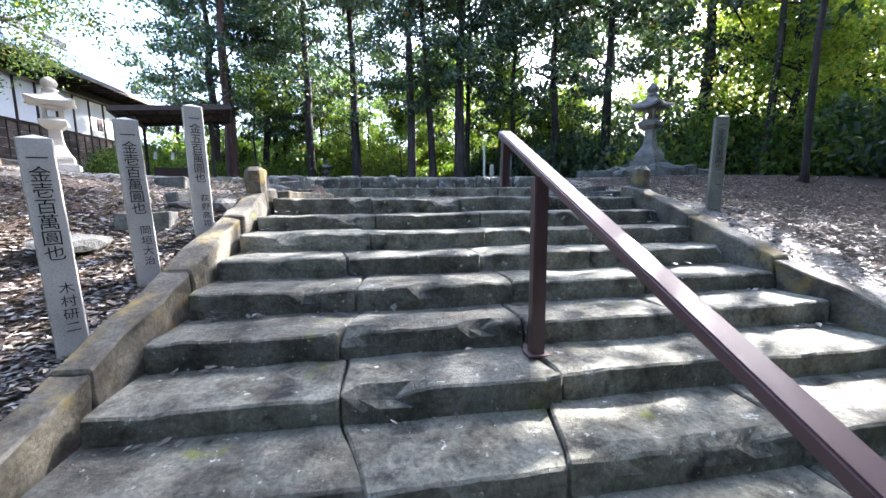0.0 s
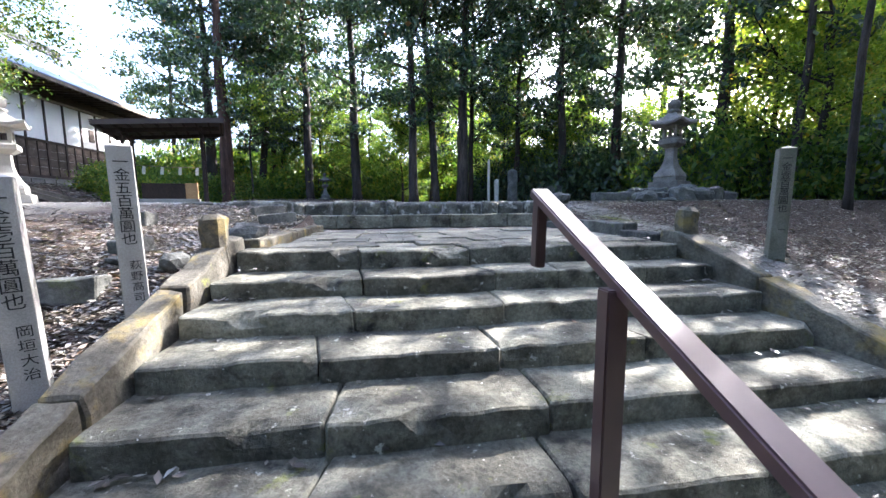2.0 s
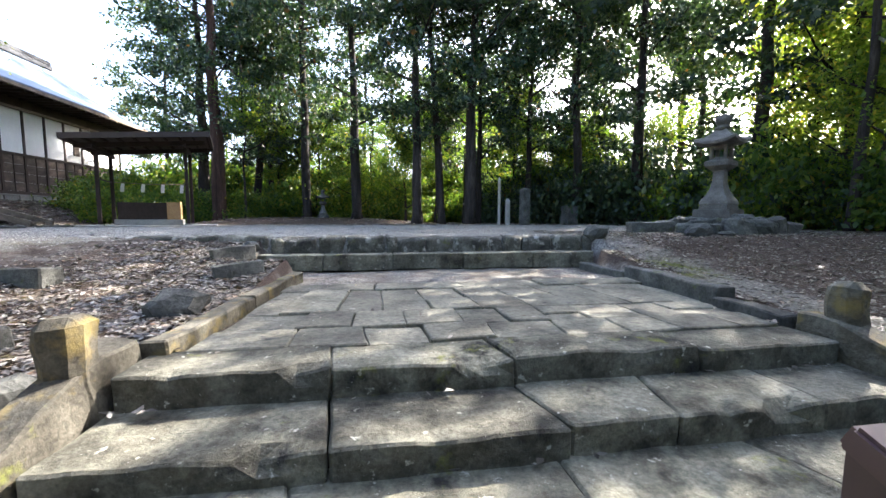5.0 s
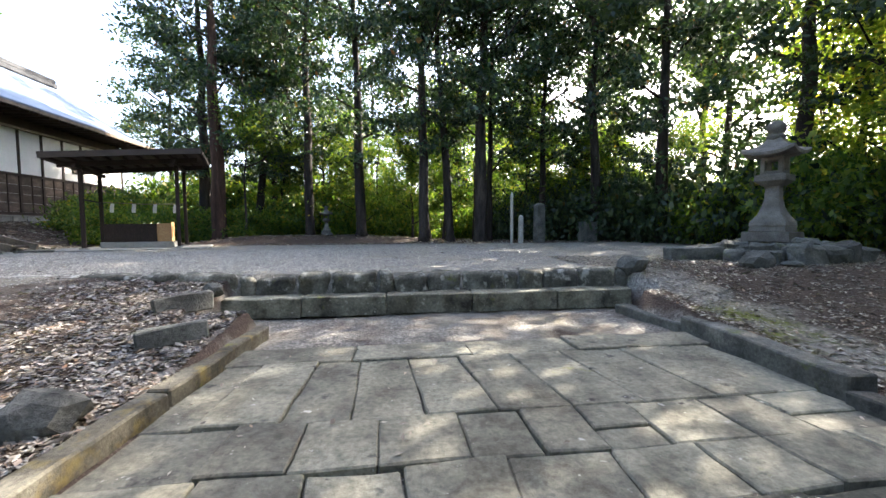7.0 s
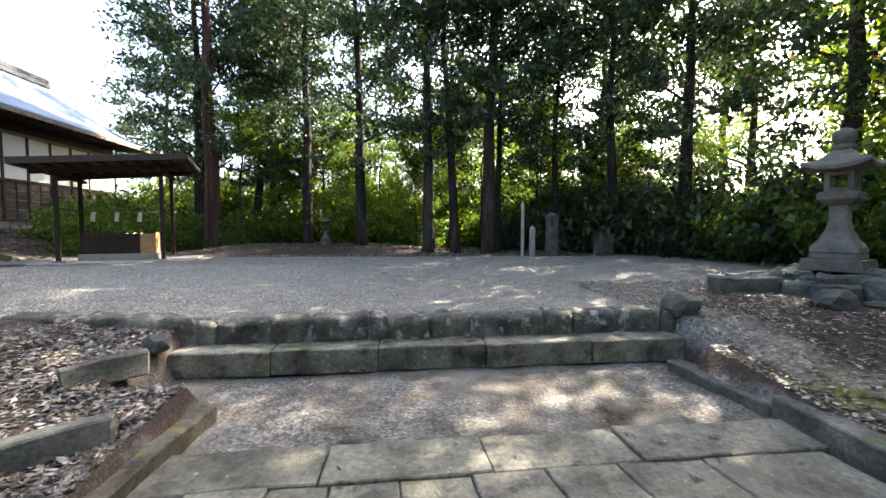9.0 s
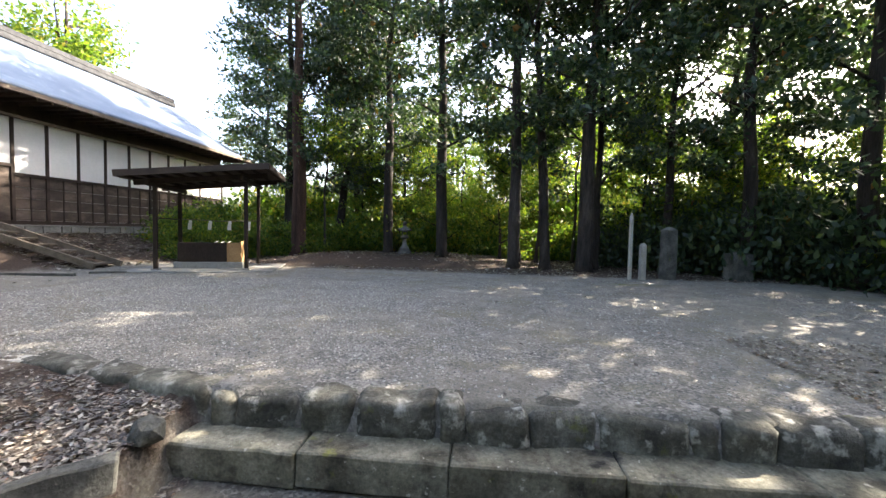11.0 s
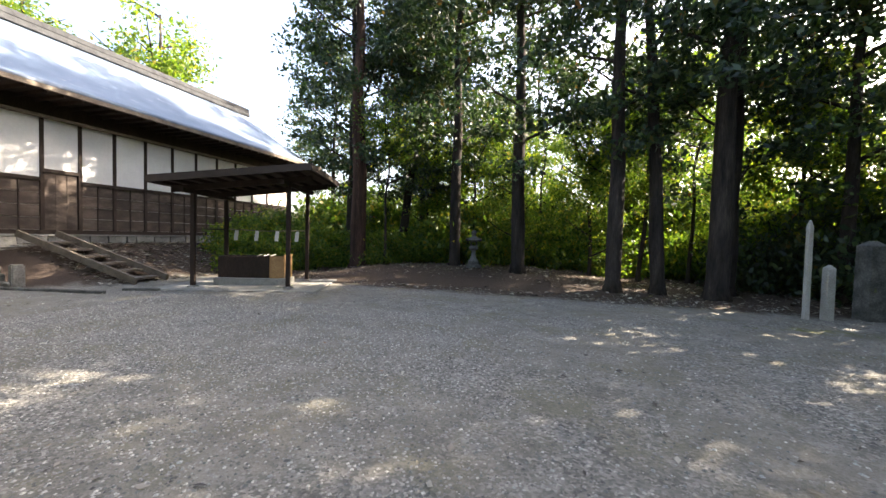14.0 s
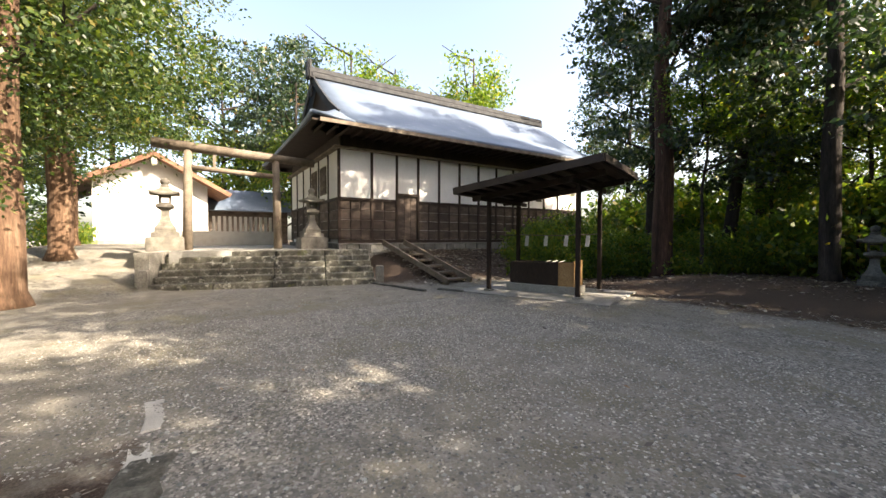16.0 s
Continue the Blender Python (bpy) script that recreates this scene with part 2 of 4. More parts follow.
def part(name, bm, mat, parent=None, label="", smooth=False):
    me = bpy.data.meshes.new(name)
    if smooth:
        for f in bm.faces:
            f.smooth = True
    bm.to_mesh(me)
    bm.free()
    me.materials.append(mat)
    ob = new(name, me)
    if parent is not None:
        ob.parent = parent
    if label:
        ob["label"] = label
    return ob


def thing(name, m, label, category, group="", kind=""):
    e = new(name)
    e.matrix_world = m
    return tagged(e, label, category, group, kind)


def box(bm, x0, x1, y0, y1, z0, z1, bevel=0.0):
    m = Matrix.Translation(((x0 + x1) / 2, (y0 + y1) / 2, (z0 + z1) / 2)) @ Matrix.Diagonal((x1 - x0, y1 - y0, z1 - z0, 1))
    r = bmesh.ops.create_cube(bm, size=1, matrix=m)
    if bevel:
        vs = set(r["verts"])
        bmesh.ops.bevel(bm, geom=[e for e in bm.edges if e.verts[0] in vs], offset=bevel, segments=2, affect="EDGES")
    return bm


def bx(*a, bevel=0.0):
    return box(bmesh.new(), *a, bevel=bevel)


def beam(bm, a, b, w, h, bevel=0.0):
    """A squared timber from a to b."""
    a, b = Vector(a), Vector(b)
    m = Matrix.Translation((a + b) / 2) @ (b - a).to_track_quat("Y", "Z").to_matrix().to_4x4() @ Matrix.Diagonal((w, (b - a).length, h, 1))
    r = bmesh.ops.create_cube(bm, size=1, matrix=m)
    if bevel:
        vs = set(r["verts"])
        bmesh.ops.bevel(bm, geom=[e for e in bm.edges if e.verts[0] in vs], offset=bevel, segments=2, affect="EDGES")
    return bm


def tube(bm, pts, radii, n=10, cap=True):
    """A round limb through the points."""
    rings = []
    for i, p in enumerate(pts):
        p = Vector(p)
        d = (Vector(pts[min(i + 1, len(pts) - 1)]) - Vector(pts[max(i - 1, 0)])).normalized()
        u = d.orthogonal().normalized() if abs(d.z) < 0.9 else (Vector((1, 0, 0)) - d * d.x).normalized()
        v = d.cross(u)
        rings.append([bm.verts.new(p + (u * math.cos(6.2832 * k / n) + v * math.sin(6.2832 * k / n)) * radii[i]) for k in range(n)])
    for a, b in zip(rings, rings[1:]):
        for k in range(n):
            bm.faces.new((a[k], a[(k + 1) % n], b[(k + 1) % n], b[k]))
    if cap:
        bm.faces.new(rings[0][::-1])
        bm.faces.new(rings[-1])
    return bm


def loft(bm, sections, n=4, turn=45):
    """Stacked n-sided rings: (z, half width)."""
    rings = []
    f = 1 / math.cos(math.pi / n)
    for z, r in sections:
        rings.append([bm.verts.new((r * f * math.cos(radians(turn) + 6.28318 * k / n), r * f * math.sin(radians(turn) + 6.28318 * k / n), z)) for k in range(n)])
    for a, b in zip(rings, rings[1:]):
        for k in range(n):
            bm.faces.new((a[k], a[(k + 1) % n], b[(k + 1) % n], b[k]))
    bm.faces.new(rings[0][::-1])
    bm.faces.new(rings[-1])
    return bm


def roughen(bm, amount, scale, seed):
    off = Vector((seed * 3.7, seed * 1.3, seed * 2.1))
    for v in bm.verts:
        v.co += noise.noise_vector(v.co * scale + off) * amount + noise.noise_vector(v.co * scale * 3.1 + off) * amount * 0.4
    return bm


def worn_block(x0, x1, y0, y1, z0, z1, seed, wear=0.02, cuts=0.16, edge=0.014):
    """A hewn stone with chipped, rounded edges."""
    bm = bmesh.new()
    nx, ny, nz = (max(1, min(13, round((b - a) / cuts))) for a, b in ((x0, x1), (y0, y1), (z0, z1)))
    bmesh.ops.create_cube(bm, size=1, matrix=Matrix.Translation((0.5, 0.5, 0.5)))
    for axis, k in ((0, nx), (1, ny), (2, nz)):
        for i in range(1, k):
            co = Vector((0, 0, 0))
            co[axis] = i / k
            no = Vector((0, 0, 0))
            no[axis] = 1
            bmesh.ops.bisect_plane(bm, geom=bm.verts[:] + bm.edges[:] + bm.faces[:], plane_co=co, plane_no=no)
    for v in bm.verts:
        v.co = Vector((x0 + v.co.x * (x1 - x0), y0 + v.co.y * (y1 - y0), z0 + v.co.z * (z1 - z0)))
    b = min(edge, (z1 - z0) * 0.14)
    sharp = [e for e in bm.edges if e.is_manifold and e.calc_face_angle(0) > 0.8]
    bmesh.ops.bevel(bm, geom=sharp, offset=b, segments=1, affect="EDGES")
    return roughen(bm, wear, 2.6, seed)


def boulder(r, seed, squash=(1, 1, 0.7), sub=3):
    bm = bmesh.new()
    bmesh.ops.create_icosphere(bm, subdivisions=sub, radius=1)
    off = Vector((seed * 2.3, seed, -seed))
    for v in bm.verts:
        d = 1 + 0.35 * noise.noise(v.co * 1.1 + off) + 0.12 * noise.noise(v.co * 3 + off)
        v.co = Vector((v.co.x * squash[0], v.co.y * squash[1], v.co.z * squash[2])) * d * r
    return bm


def sstep(a, b, x):
    t = min(1, max(0, (x - a) / (b - a)))
    return t * t * (3 - 2 * t)


# ---- ground ----
def stair_z(y):
    return -0.52 + 0.36 * y


def kerb_y(x):
    return 4.85 + max(0, -2.7 - x) * 0.2


def ground_z(x, y, bed=True):
    low = -0.67 + (0.36 * y if y < 0 else 0.12 * y)
    low = max(low, -4.6)
    wl = sstep(2.9, 6.6, -x)
    if y < 0:
        low = low * (1 - wl) + wl * max(0.22 * y, -2.5)
    else:
        low = low * (1 - wl)
    wr = sstep(3.4, 7.0, x)
    low = low * (1 - wr) + wr * (max(min(0.0, 0.26 * (y - 4.0)), -2.2))
    if x < 3.4:
        z = 0.0 if y > kerb_y(x) else low
    else:
        z = low * (1 - sstep(3.2, 6.5, y))
    if bed and (-2.38 if y < 0.3 else -2.0 + 0.03 * y if y < 3.5 else -2.75) < x < (2.86 if y < 0.3 else 3.0 if y < 3.9 else 3.4) and y < 4.86:
        z = min(z, (stair_z(y) if y < 0 else -0.52) - (0.3 if y < 0.2 else 0.055))
    # bank below the hall, road up to the terrace, mound under the trees
    z += 1.05 * sstep(-12.6, -16.8, x) * sstep(10.9, 12.6, y)
    z += 1.25 * sstep(-14.5, -24, x) * (1 - sstep(4.4, 5.2, y))
    z += 0.3 * sstep(16.5, 19.5, y) * (1 - sstep(25, 34, y)) * sstep(-10.5, -8.0, x) * (1 - sstep(-3, 3, x))
    z -= 1.6 * sstep(24, 45, y) + 1.2 * sstep(14, 30, x)
    if abs(x) < 40 and abs(y) < 50:
        z += 0.025 * noise.noise(Vector((x * 0.6, y * 0.6, 0))) + (0.03 * noise.noise(Vector((x * 2.3, y * 2.3, 4))) if y < kerb_y(x) else 0)
    return z


def mould_at(x, y):
    a = sstep(14.3, 17.0, y + 0.05 * x)
    if y < kerb_y(x) + 0.02 and x < 3.4:
        a = max(a, (0.55 if y > 1.5 else 0.8) * (1 - sstep(4.0, 7.0, -x)))
    a = max(a, sstep(3.3, 5.5, x) * (1 - sstep(5.0, 7.5, y)), sstep(9, 12, x))
    a = max(a, sstep(-12.5, -14, x) * sstep(10.5, 12, y))
    if (-2.0 if y < 3.5 else -2.75) < x < 2.95 and -0.2 < y < 4.7:
        a = 0.3
    return a


def moss_at(x, y):
    a = math.exp(-((x - 3.6) / 0.7) ** 2 - ((y - 2.6) / 1.4) ** 2) + math.exp(-((x - 4.0) / 2.2) ** 2 - ((y - 13.4) / 0.6) ** 2) * 0.9
    a += math.exp(-((x + 13.4) / 1.0) ** 2 - ((y - 11.4) / 0.6) ** 2)
    return min(1, a)


def axis_steps(lo, hi, fine, far):
    out, v, s = [], lo, fine
    while v < hi:
        out.append(v)
        v += fine
    out.append(hi)
    for sgn in (-1, 1):
        v, s = (lo if sgn < 0 else hi), fine
        while abs(v) < far:
            s *= 1.22
            v += sgn * s
            out.append(v)
    return sorted(out)


def build_ground():
    xs, ys = axis_steps(-8.5, 6.5, 0.13, 600), axis_steps(-5.5, 7.6, 0.13, 600)
    vs = [(x, y, ground_z(x, y)) for y in ys for x in xs]
    w = len(xs)
    fs = [(j * w + i, j * w + i + 1, (j + 1) * w + i + 1, (j + 1) * w + i) for j in range(len(ys) - 1) for i in range(w - 1)]
    me = bpy.data.meshes.new("ground")
    me.from_pydata(vs, [], fs)
    me.polygons.foreach_set("use_smooth", [True] * len(me.polygons))
    for nm, fn in (("mould", mould_at), ("moss", moss_at)):
        at = me.attributes.new(nm, "FLOAT", "POINT")
        at.data.foreach_set("value", [fn(v[0], v[1]) for v in vs])
    me.materials.append(M_GROUND)
    tagged(new("ground", me), "grey gravel plaza with leaf mould under the trees", "ground", kind="structure")


build_ground()

# ---- stone stairs ----
RISE, RUN = 0.175, 0.487
JOINTS = [(-0.95, 0.2, 1.55), (-0.9, 0.32, 0.95, 1.9), (-0.95, 0.25, 1.5), (-1.15, 0.07, 1.2), (-1.05, 0.22, 1.45), (-1.15, 0.15, 1.35),
          (-1.1, 0.2, 1.5), (-0.95, -0.02, 1.3), (-1.0, 0.2, 1.3), (-1.1, 0.1, 1.4), (-0.9, 0.2, 1.5), (-1, 0.2, 1.4)]


def chip(bm, y0, z1, seed):
    """Break pieces out of the upper front edge."""
    for v in bm.verts:
        if v.co.y < y0 + 0.08 and v.co.z > z1 - 0.07:
            n = noise.noise(Vector((v.co.x * 3.1, seed * 1.7, 0)))
            m = noise.noise(Vector((v.co.x * 9.0, seed * 2.9, 5)))
            d = max(0.0, n - 0.15) * 0.13 + max(0.0, m) * 0.03
            v.co.z -= d
            v.co.y += d * 0.8


def slant(i, k):
    return random.Random(i * 53 + k * 7).uniform(-0.3, 0.3)


stairs = thing("stone_stairs", pose(0, 0, 0), "worn grey stone stairs of large hewn blocks", "stairs", kind="structure")
for i, js in enumerate(JOINTS):
    y0, z1 = -RUN * i, -0.52 - RISE * i
    xl, xr = -2.12 - 0.035 * i, 2.66 + 0.03 * i
    edges = [xl, *js, xr]
    for k, (a, b) in enumerate(zip(edges, edges[1:])):
        r = random.Random(i * 31 + k)
        dz, dy = r.uniform(-0.018, 0.012), r.uniform(-0.035, 0.03)
        back = y0 + (RUN + 0.1 if i else 0.42)
        bm = worn_block(a + 0.005, b - 0.005, y0 + dy, back, z1 - 0.21, z1 + dz, i * 9 + k, 0.015, 0.1, 0.014)
        chip(bm, y0 + dy, z1 + dz, i * 9 + k)
        # the joints run aslant across the tread
        sa, sb = slant(i, k), slant(i, k + 1)
        for v in bm.verts:
            f = (v.co.x - a) / (b - a)
            v.co.x += (v.co.y - y0) * ((sa if k else 0) * (1 - f) + (sb if k < len(js) else 0) * f)
        part("step_stone", bm, M_STEP, stairs)

# sloping side curbs
for side, name in ((-1, "left"), (1, "right")):
    curb = thing("stair_curb", pose(0, 0, 0), "sloping stone curb along the stairs, stained yellow-brown", "curb", "stair curbs", "structure")
    cuts = [0.35, -0.75, -1.75, -2.75, -3.8, -5.0] if side < 0 else [0.35, -0.9, -1.9, -2.9, -3.9, -5.0]
    for k, (a, b) in enumerate(zip(cuts, cuts[1:])):
        bm = worn_block(-0.1, 0.1, b + 0.012, a - 0.012, -0.42, 0.07, 70 + k + 9 * side, 0.034, 0.13)
        for v in bm.verts:
            v.co.z += stair_z(min(v.co.y, 0.1)) + 0.03
            v.co.x += (-2.27 + 0.07 * v.co.y) if side < 0 else (2.8 - 0.062 * v.co.y)
        part("curb_stone", bm, M_CURB, curb)

# ---- landing ----
landing = thing("landing_paving", pose(0, 0, 0), "worn grey paving slabs with open joints on the landing", "paving", kind="structure")
rows_y = [0.43, 0.86, 1.38, 2.5, 2.95]
cols = [(-1.95, -1.3, -0.75, -0.3, 0.2, 0.75, 1.3, 1.75, 2.3, 2.72), (-1.93, -1.35, -0.9, -0.45, 0.05, 0.45, 0.82, 1.2, 1.75, 2.2, 2.75),
        (-1.9, -1.6, -1.09, -0.64, -0.15, 0.33, 0.85, 1.38, 1.95, 2.45, 2.85), (-1.9, -0.75, 0.38, 1.45, 2.1, 2.95)]
for j, cs in enumerate(cols):
    for k, (a, b) in enumerate(zip(cs, cs[1:])):
        r = random.Random(j * 17 + k + 5)
        y0, y1 = rows_y[j], rows_y[j + 1]
        cut = [(y0, y1)] if (r.random() > 0.18 or j in (0, 3)) else [(y0, y0 + (y1 - y0) * 0.42), (y0 + (y1 - y0) * 0.42, y1)]
        for c0, c1 in cut:
            bm = worn_block(a + 0.005, b - 0.005, c0 + 0.006, c1 - 0.006, -0.6, -0.52 + r.uniform(-0.02, 0.012), 200 + j * 30 + k, 0.009, 0.13, 0.01)
            for v in bm.verts:
                v.co.x += 0.2 * (v.co.y - y0) * noise.noise(Vector((v.co.x * 0.7, j * 3.3, 0))) + 0.012 * noise.noise(Vector((v.co.x * 2, v.co.y * 5, 7)))
                v.co.y += 0.03 * noise.noise(Vector((v.co.x * 1.1, v.co.y, 3)))
            part("slab", bm, M_SLAB, landing)

# border kerbs of the landing
border = thing("landing_border", pose(0, 0, 0), "long narrow kerb stones bordering the landing", "kerb", kind="structure")
for k, (a, b, w, h) in enumerate((((-2.08, 0.35), (-1.98, 1.75), 0.17, 0.1), ((-1.98, 1.77), (-1.88, 3.55), 0.17, 0.1), ((2.72, 0.4), (2.78, 1.15), 0.18, 0.08), ((2.86, 1.17), (3.06, 3.0), 0.22, 0.17), ((3.04, 3.02), (2.95, 4.2), 0.2, 0.07))):
    L = (Vector(b) - Vector(a)).length
    bm = worn_block(-w / 2, w / 2, 0, L, -0.12, h, 300 + k, 0.018)
    ang = math.atan2(-(b[0] - a[0]), b[1] - a[1])
    bm.transform(Matrix.Translation((a[0], a[1], -0.52)) @ Matrix.Rotation(ang, 4, "Z"))
    part("border_stone", bm, M_CURB if k < 2 else M_ROCK, border)

# two-tier kerb at the plaza
lower = thing("kerb_step", pose(0, 0, 0), "low grey stone step of long hewn blocks", "step", kind="structure")
ex = [-2.72, -1.66, -0.48, 0.78, 2.08, 3.3]
for k, (a, b) in enumerate(zip(ex, ex[1:])):
    part("kerb_stone", worn_block(a + 0.006, b - 0.006, 4.48 + rng.uniform(-0.02, 0.02), 4.85, -0.56, -0.27 + rng.uniform(-0.012, 0.012), 330 + k, 0.014), M_STEP, lower)
upper = thing("plaza_edging", pose(0, 0, 0), "rounded rough edging stones along the gravel plaza", "edging", kind="structure")
x, k = -2.6, 0
while x < 3.45:
    w = rng.uniform(0.35, 0.95) if k % 4 else 0.22
    part("edging_stone", worn_block(x, min(x + w, 3.6) - 0.012, 4.8 + rng.uniform(-0.03, 0.03), 5.12, -0.42, 0.0 + rng.uniform(-0.035, 0.03), 350 + k, 0.055, 0.085, 0.045), M_EDGING, upper, smooth=True)
    x += w
    k += 1
s, k = 0.0, 0
while s < 2.1:
    w = rng.uniform(0.5, 1.0)
    bm = worn_block(0, w - 0.02, -0.16, 0.16, -0.5 + s * 0.05, 0.03 - 0.012 * s, 380 + k, 0.05, 0.12, 0.04)
    bm.transform(Matrix.Translation((-2.62, 4.93, 0)) @ Matrix.Rotation(radians(180 - 11.3), 4, "Z") @ Matrix.Translation((s, 0, 0)))
    part("edging_stone", bm, M_EDGING, upper, smooth=True)
    s += w
    k += 1

# loose stones
for k, (x, y, r, sq) in enumerate(((-2.5, 1.5, 0.22, (1.2, 0.8, 0.7)), (-2.75, 4.35, 0.12, (1, 1, 0.8)), (3.55, 4.9, 0.24, (1.1, 1, 0.9)), (5.75, 4.75, 0.24, (1, 0.9, 0.85)), (6.3, 4.65, 0.13, (1.3, 1, 0.5)), (-3.2, 0.2, 0.12, (1.3, 1, 0.5)), (-3.6, -1.0, 0.2, (1.6, 1, 0.5)), (-2.7, 0.1, 0.13, (1.2, 1, 0.9)))):
    ob = part("stone", boulder(r, 5 + k, sq, 2), M_ROCK)
    ob.matrix_world = pose(x, y, ground_z(x, y) + r * 0.25, 0, 0, k * 40)
    tagged(ob, "rough grey field stone lying on the ground", "stone", "loose stones")
for k, (x, y, L, w, rz) in enumerate(((-2.8, 3.75, 0.6, 0.14, 48), (-2.4, 2.75, 0.55, 0.2, 60), (-3.3, -0.35, 0.5, 0.3, 80), (-3.4, 0.7, 0.4, 0.2, 20), (-4.2, 2.2, 0.5, 0.25, 100))):
    ob = part("broken_slab", worn_block(-w / 2, w / 2, -L / 2, L / 2, -0.1, 0.12, 400 + k, 0.025), M_ROCK)
    ob.matrix_world = pose(x, y, ground_z(x, y) + 0.02, 3, -4, -rz)
    tagged(ob, "broken kerb stone half sunk in leaves", "stone", "broken stones")

# short stone posts at the stair head
for x, y, h in ((-2.26, -0.02, 0.4), (2.84, 0.1, 0.43)):
    bm = worn_block(-0.105, 0.105, -0.105, 0.105, -0.3, h, int(x * 10), 0.035, 0.07, 0.05)
    ob = part("stone_post", bm, M_CURB, smooth=False)
    ob.matrix_world = pose(x, y, -0.55, 0, -3 if x < 0 else 2, 8)
    tagged(ob, "short stubby stone post at the stair head, lichen stained", "post", "stair posts")


# ---- inscribed pillars ----
def strokes(bm, text, x, z, size, gap):
    """Characters written downwards as flat glyph meshes just off the face."""
    for ch in text:
        cu = bpy.data.curves.new("glyph", "FONT")
        cu.body, cu.size, cu.align_x, cu.align_y, cu.resolution_u = ch, size, "CENTER", "CENTER", 2
        tmp = bpy.data.objects.new("glyph", cu)
        me = bpy.data.meshes.new_from_object(tmp)
        me.transform(Matrix.Translation((x, -0.003, z)) @ Matrix.Rotation(math.pi / 2, 4, "X"))
        bm.from_mesh(me)
        bpy.data.objects.remove(tmp)
        bpy.data.meshes.remove(me)
        bpy.data.curves.remove(cu)
        z -= gap


def pillar(x, y, z0, z1, rz, amount, donor, lean, mat=M_GRANITE, label="pale granite donor pillar with black carved writing"):
    h = z1 - z0
    p = thing("inscribed_pillar", pose(x, y, z0, lean[0], lean[1], rz), label, "pillar", "inscribed pillars")
    bm = bmesh.new()
    loft(bm, [(-0.35, 0.082), (h - 0.03, 0.078), (h, 0.0)], 4)
    bmesh.ops.bevel(bm, geom=[e for e in bm.edges if abs(e.verts[0].co.z - e.verts[1].co.z) > 0.5], offset=0.006, segments=1, affect="EDGES")
    part("shaft", bm, mat, p)
    bm = bmesh.new()
    strokes(bm, amount, 0.0, h - 0.15, 0.098, 0.094)
    strokes(bm, donor, 0.02, h * 0.33, 0.075, 0.083)
    bm.transform(Matrix.Translation((0, -0.0815, 0)) @ Matrix.Rotation(radians(-0.15), 4, "X"))
    part("inscription", bm, M_INK, p, "black carved characters")


pillar(-2.82, -2.2, -1.52, -0.13, 34, "一金壱百萬圓也", "木村研二", (0, -2))
pillar(-2.75, -1.45, -1.2, 0.12, 32, "一金壱百萬圓也", "岡垣大治", (0, -2))
pillar(-2.62, -0.66, -0.96, 0.4, 30, "一金五百萬圓也", "萩野高司", (1, -1))
pillar(3.85, -0.1, -0.85, 0.58, -34, "一金壹百萬圓也", "一", (0, 1), M_MOSSGRANITE, "dull moss-stained granite donor pillar on the leafy bank")

# ---- handrail ----
rail = thing("handrail", pose(0.2, -1.75, 0), "brown painted steel handrail in the middle of the stairs", "handrail")
SL = 0.45
bm = bmesh.new()
beam(bm, (0, 0.0, 0), (0.02, -4.9, -4.9 * SL), 0.11, 0.055, 0.008)
part("top_bar", bm, M_RAIL, rail, smooth=False)
part("end_return", beam(bmesh.new(), (0, -0.03, -0.03), (-0.01, -0.03, -0.44), 0.085, 0.06, 0.006), M_RAIL, rail)
for y in (-0.84, -3.7):
    zt = y * SL - 0.02
    part("post", bx(-0.085, 0.005, y - 0.04, y + 0.04, -0.53 - RISE * math.floor(-(y - 1.75) / RUN + 0.999 - 1e-6), zt, bevel=0.006), M_RAIL, rail)
    zf = -0.52 - RISE * math.floor(-(y - 1.75) / RUN + 0.999 - 1e-6)
    part("base_plate", bx(-0.115, 0.035, y - 0.07, y + 0.07, zf, zf + 0.012), M_RAIL, rail)


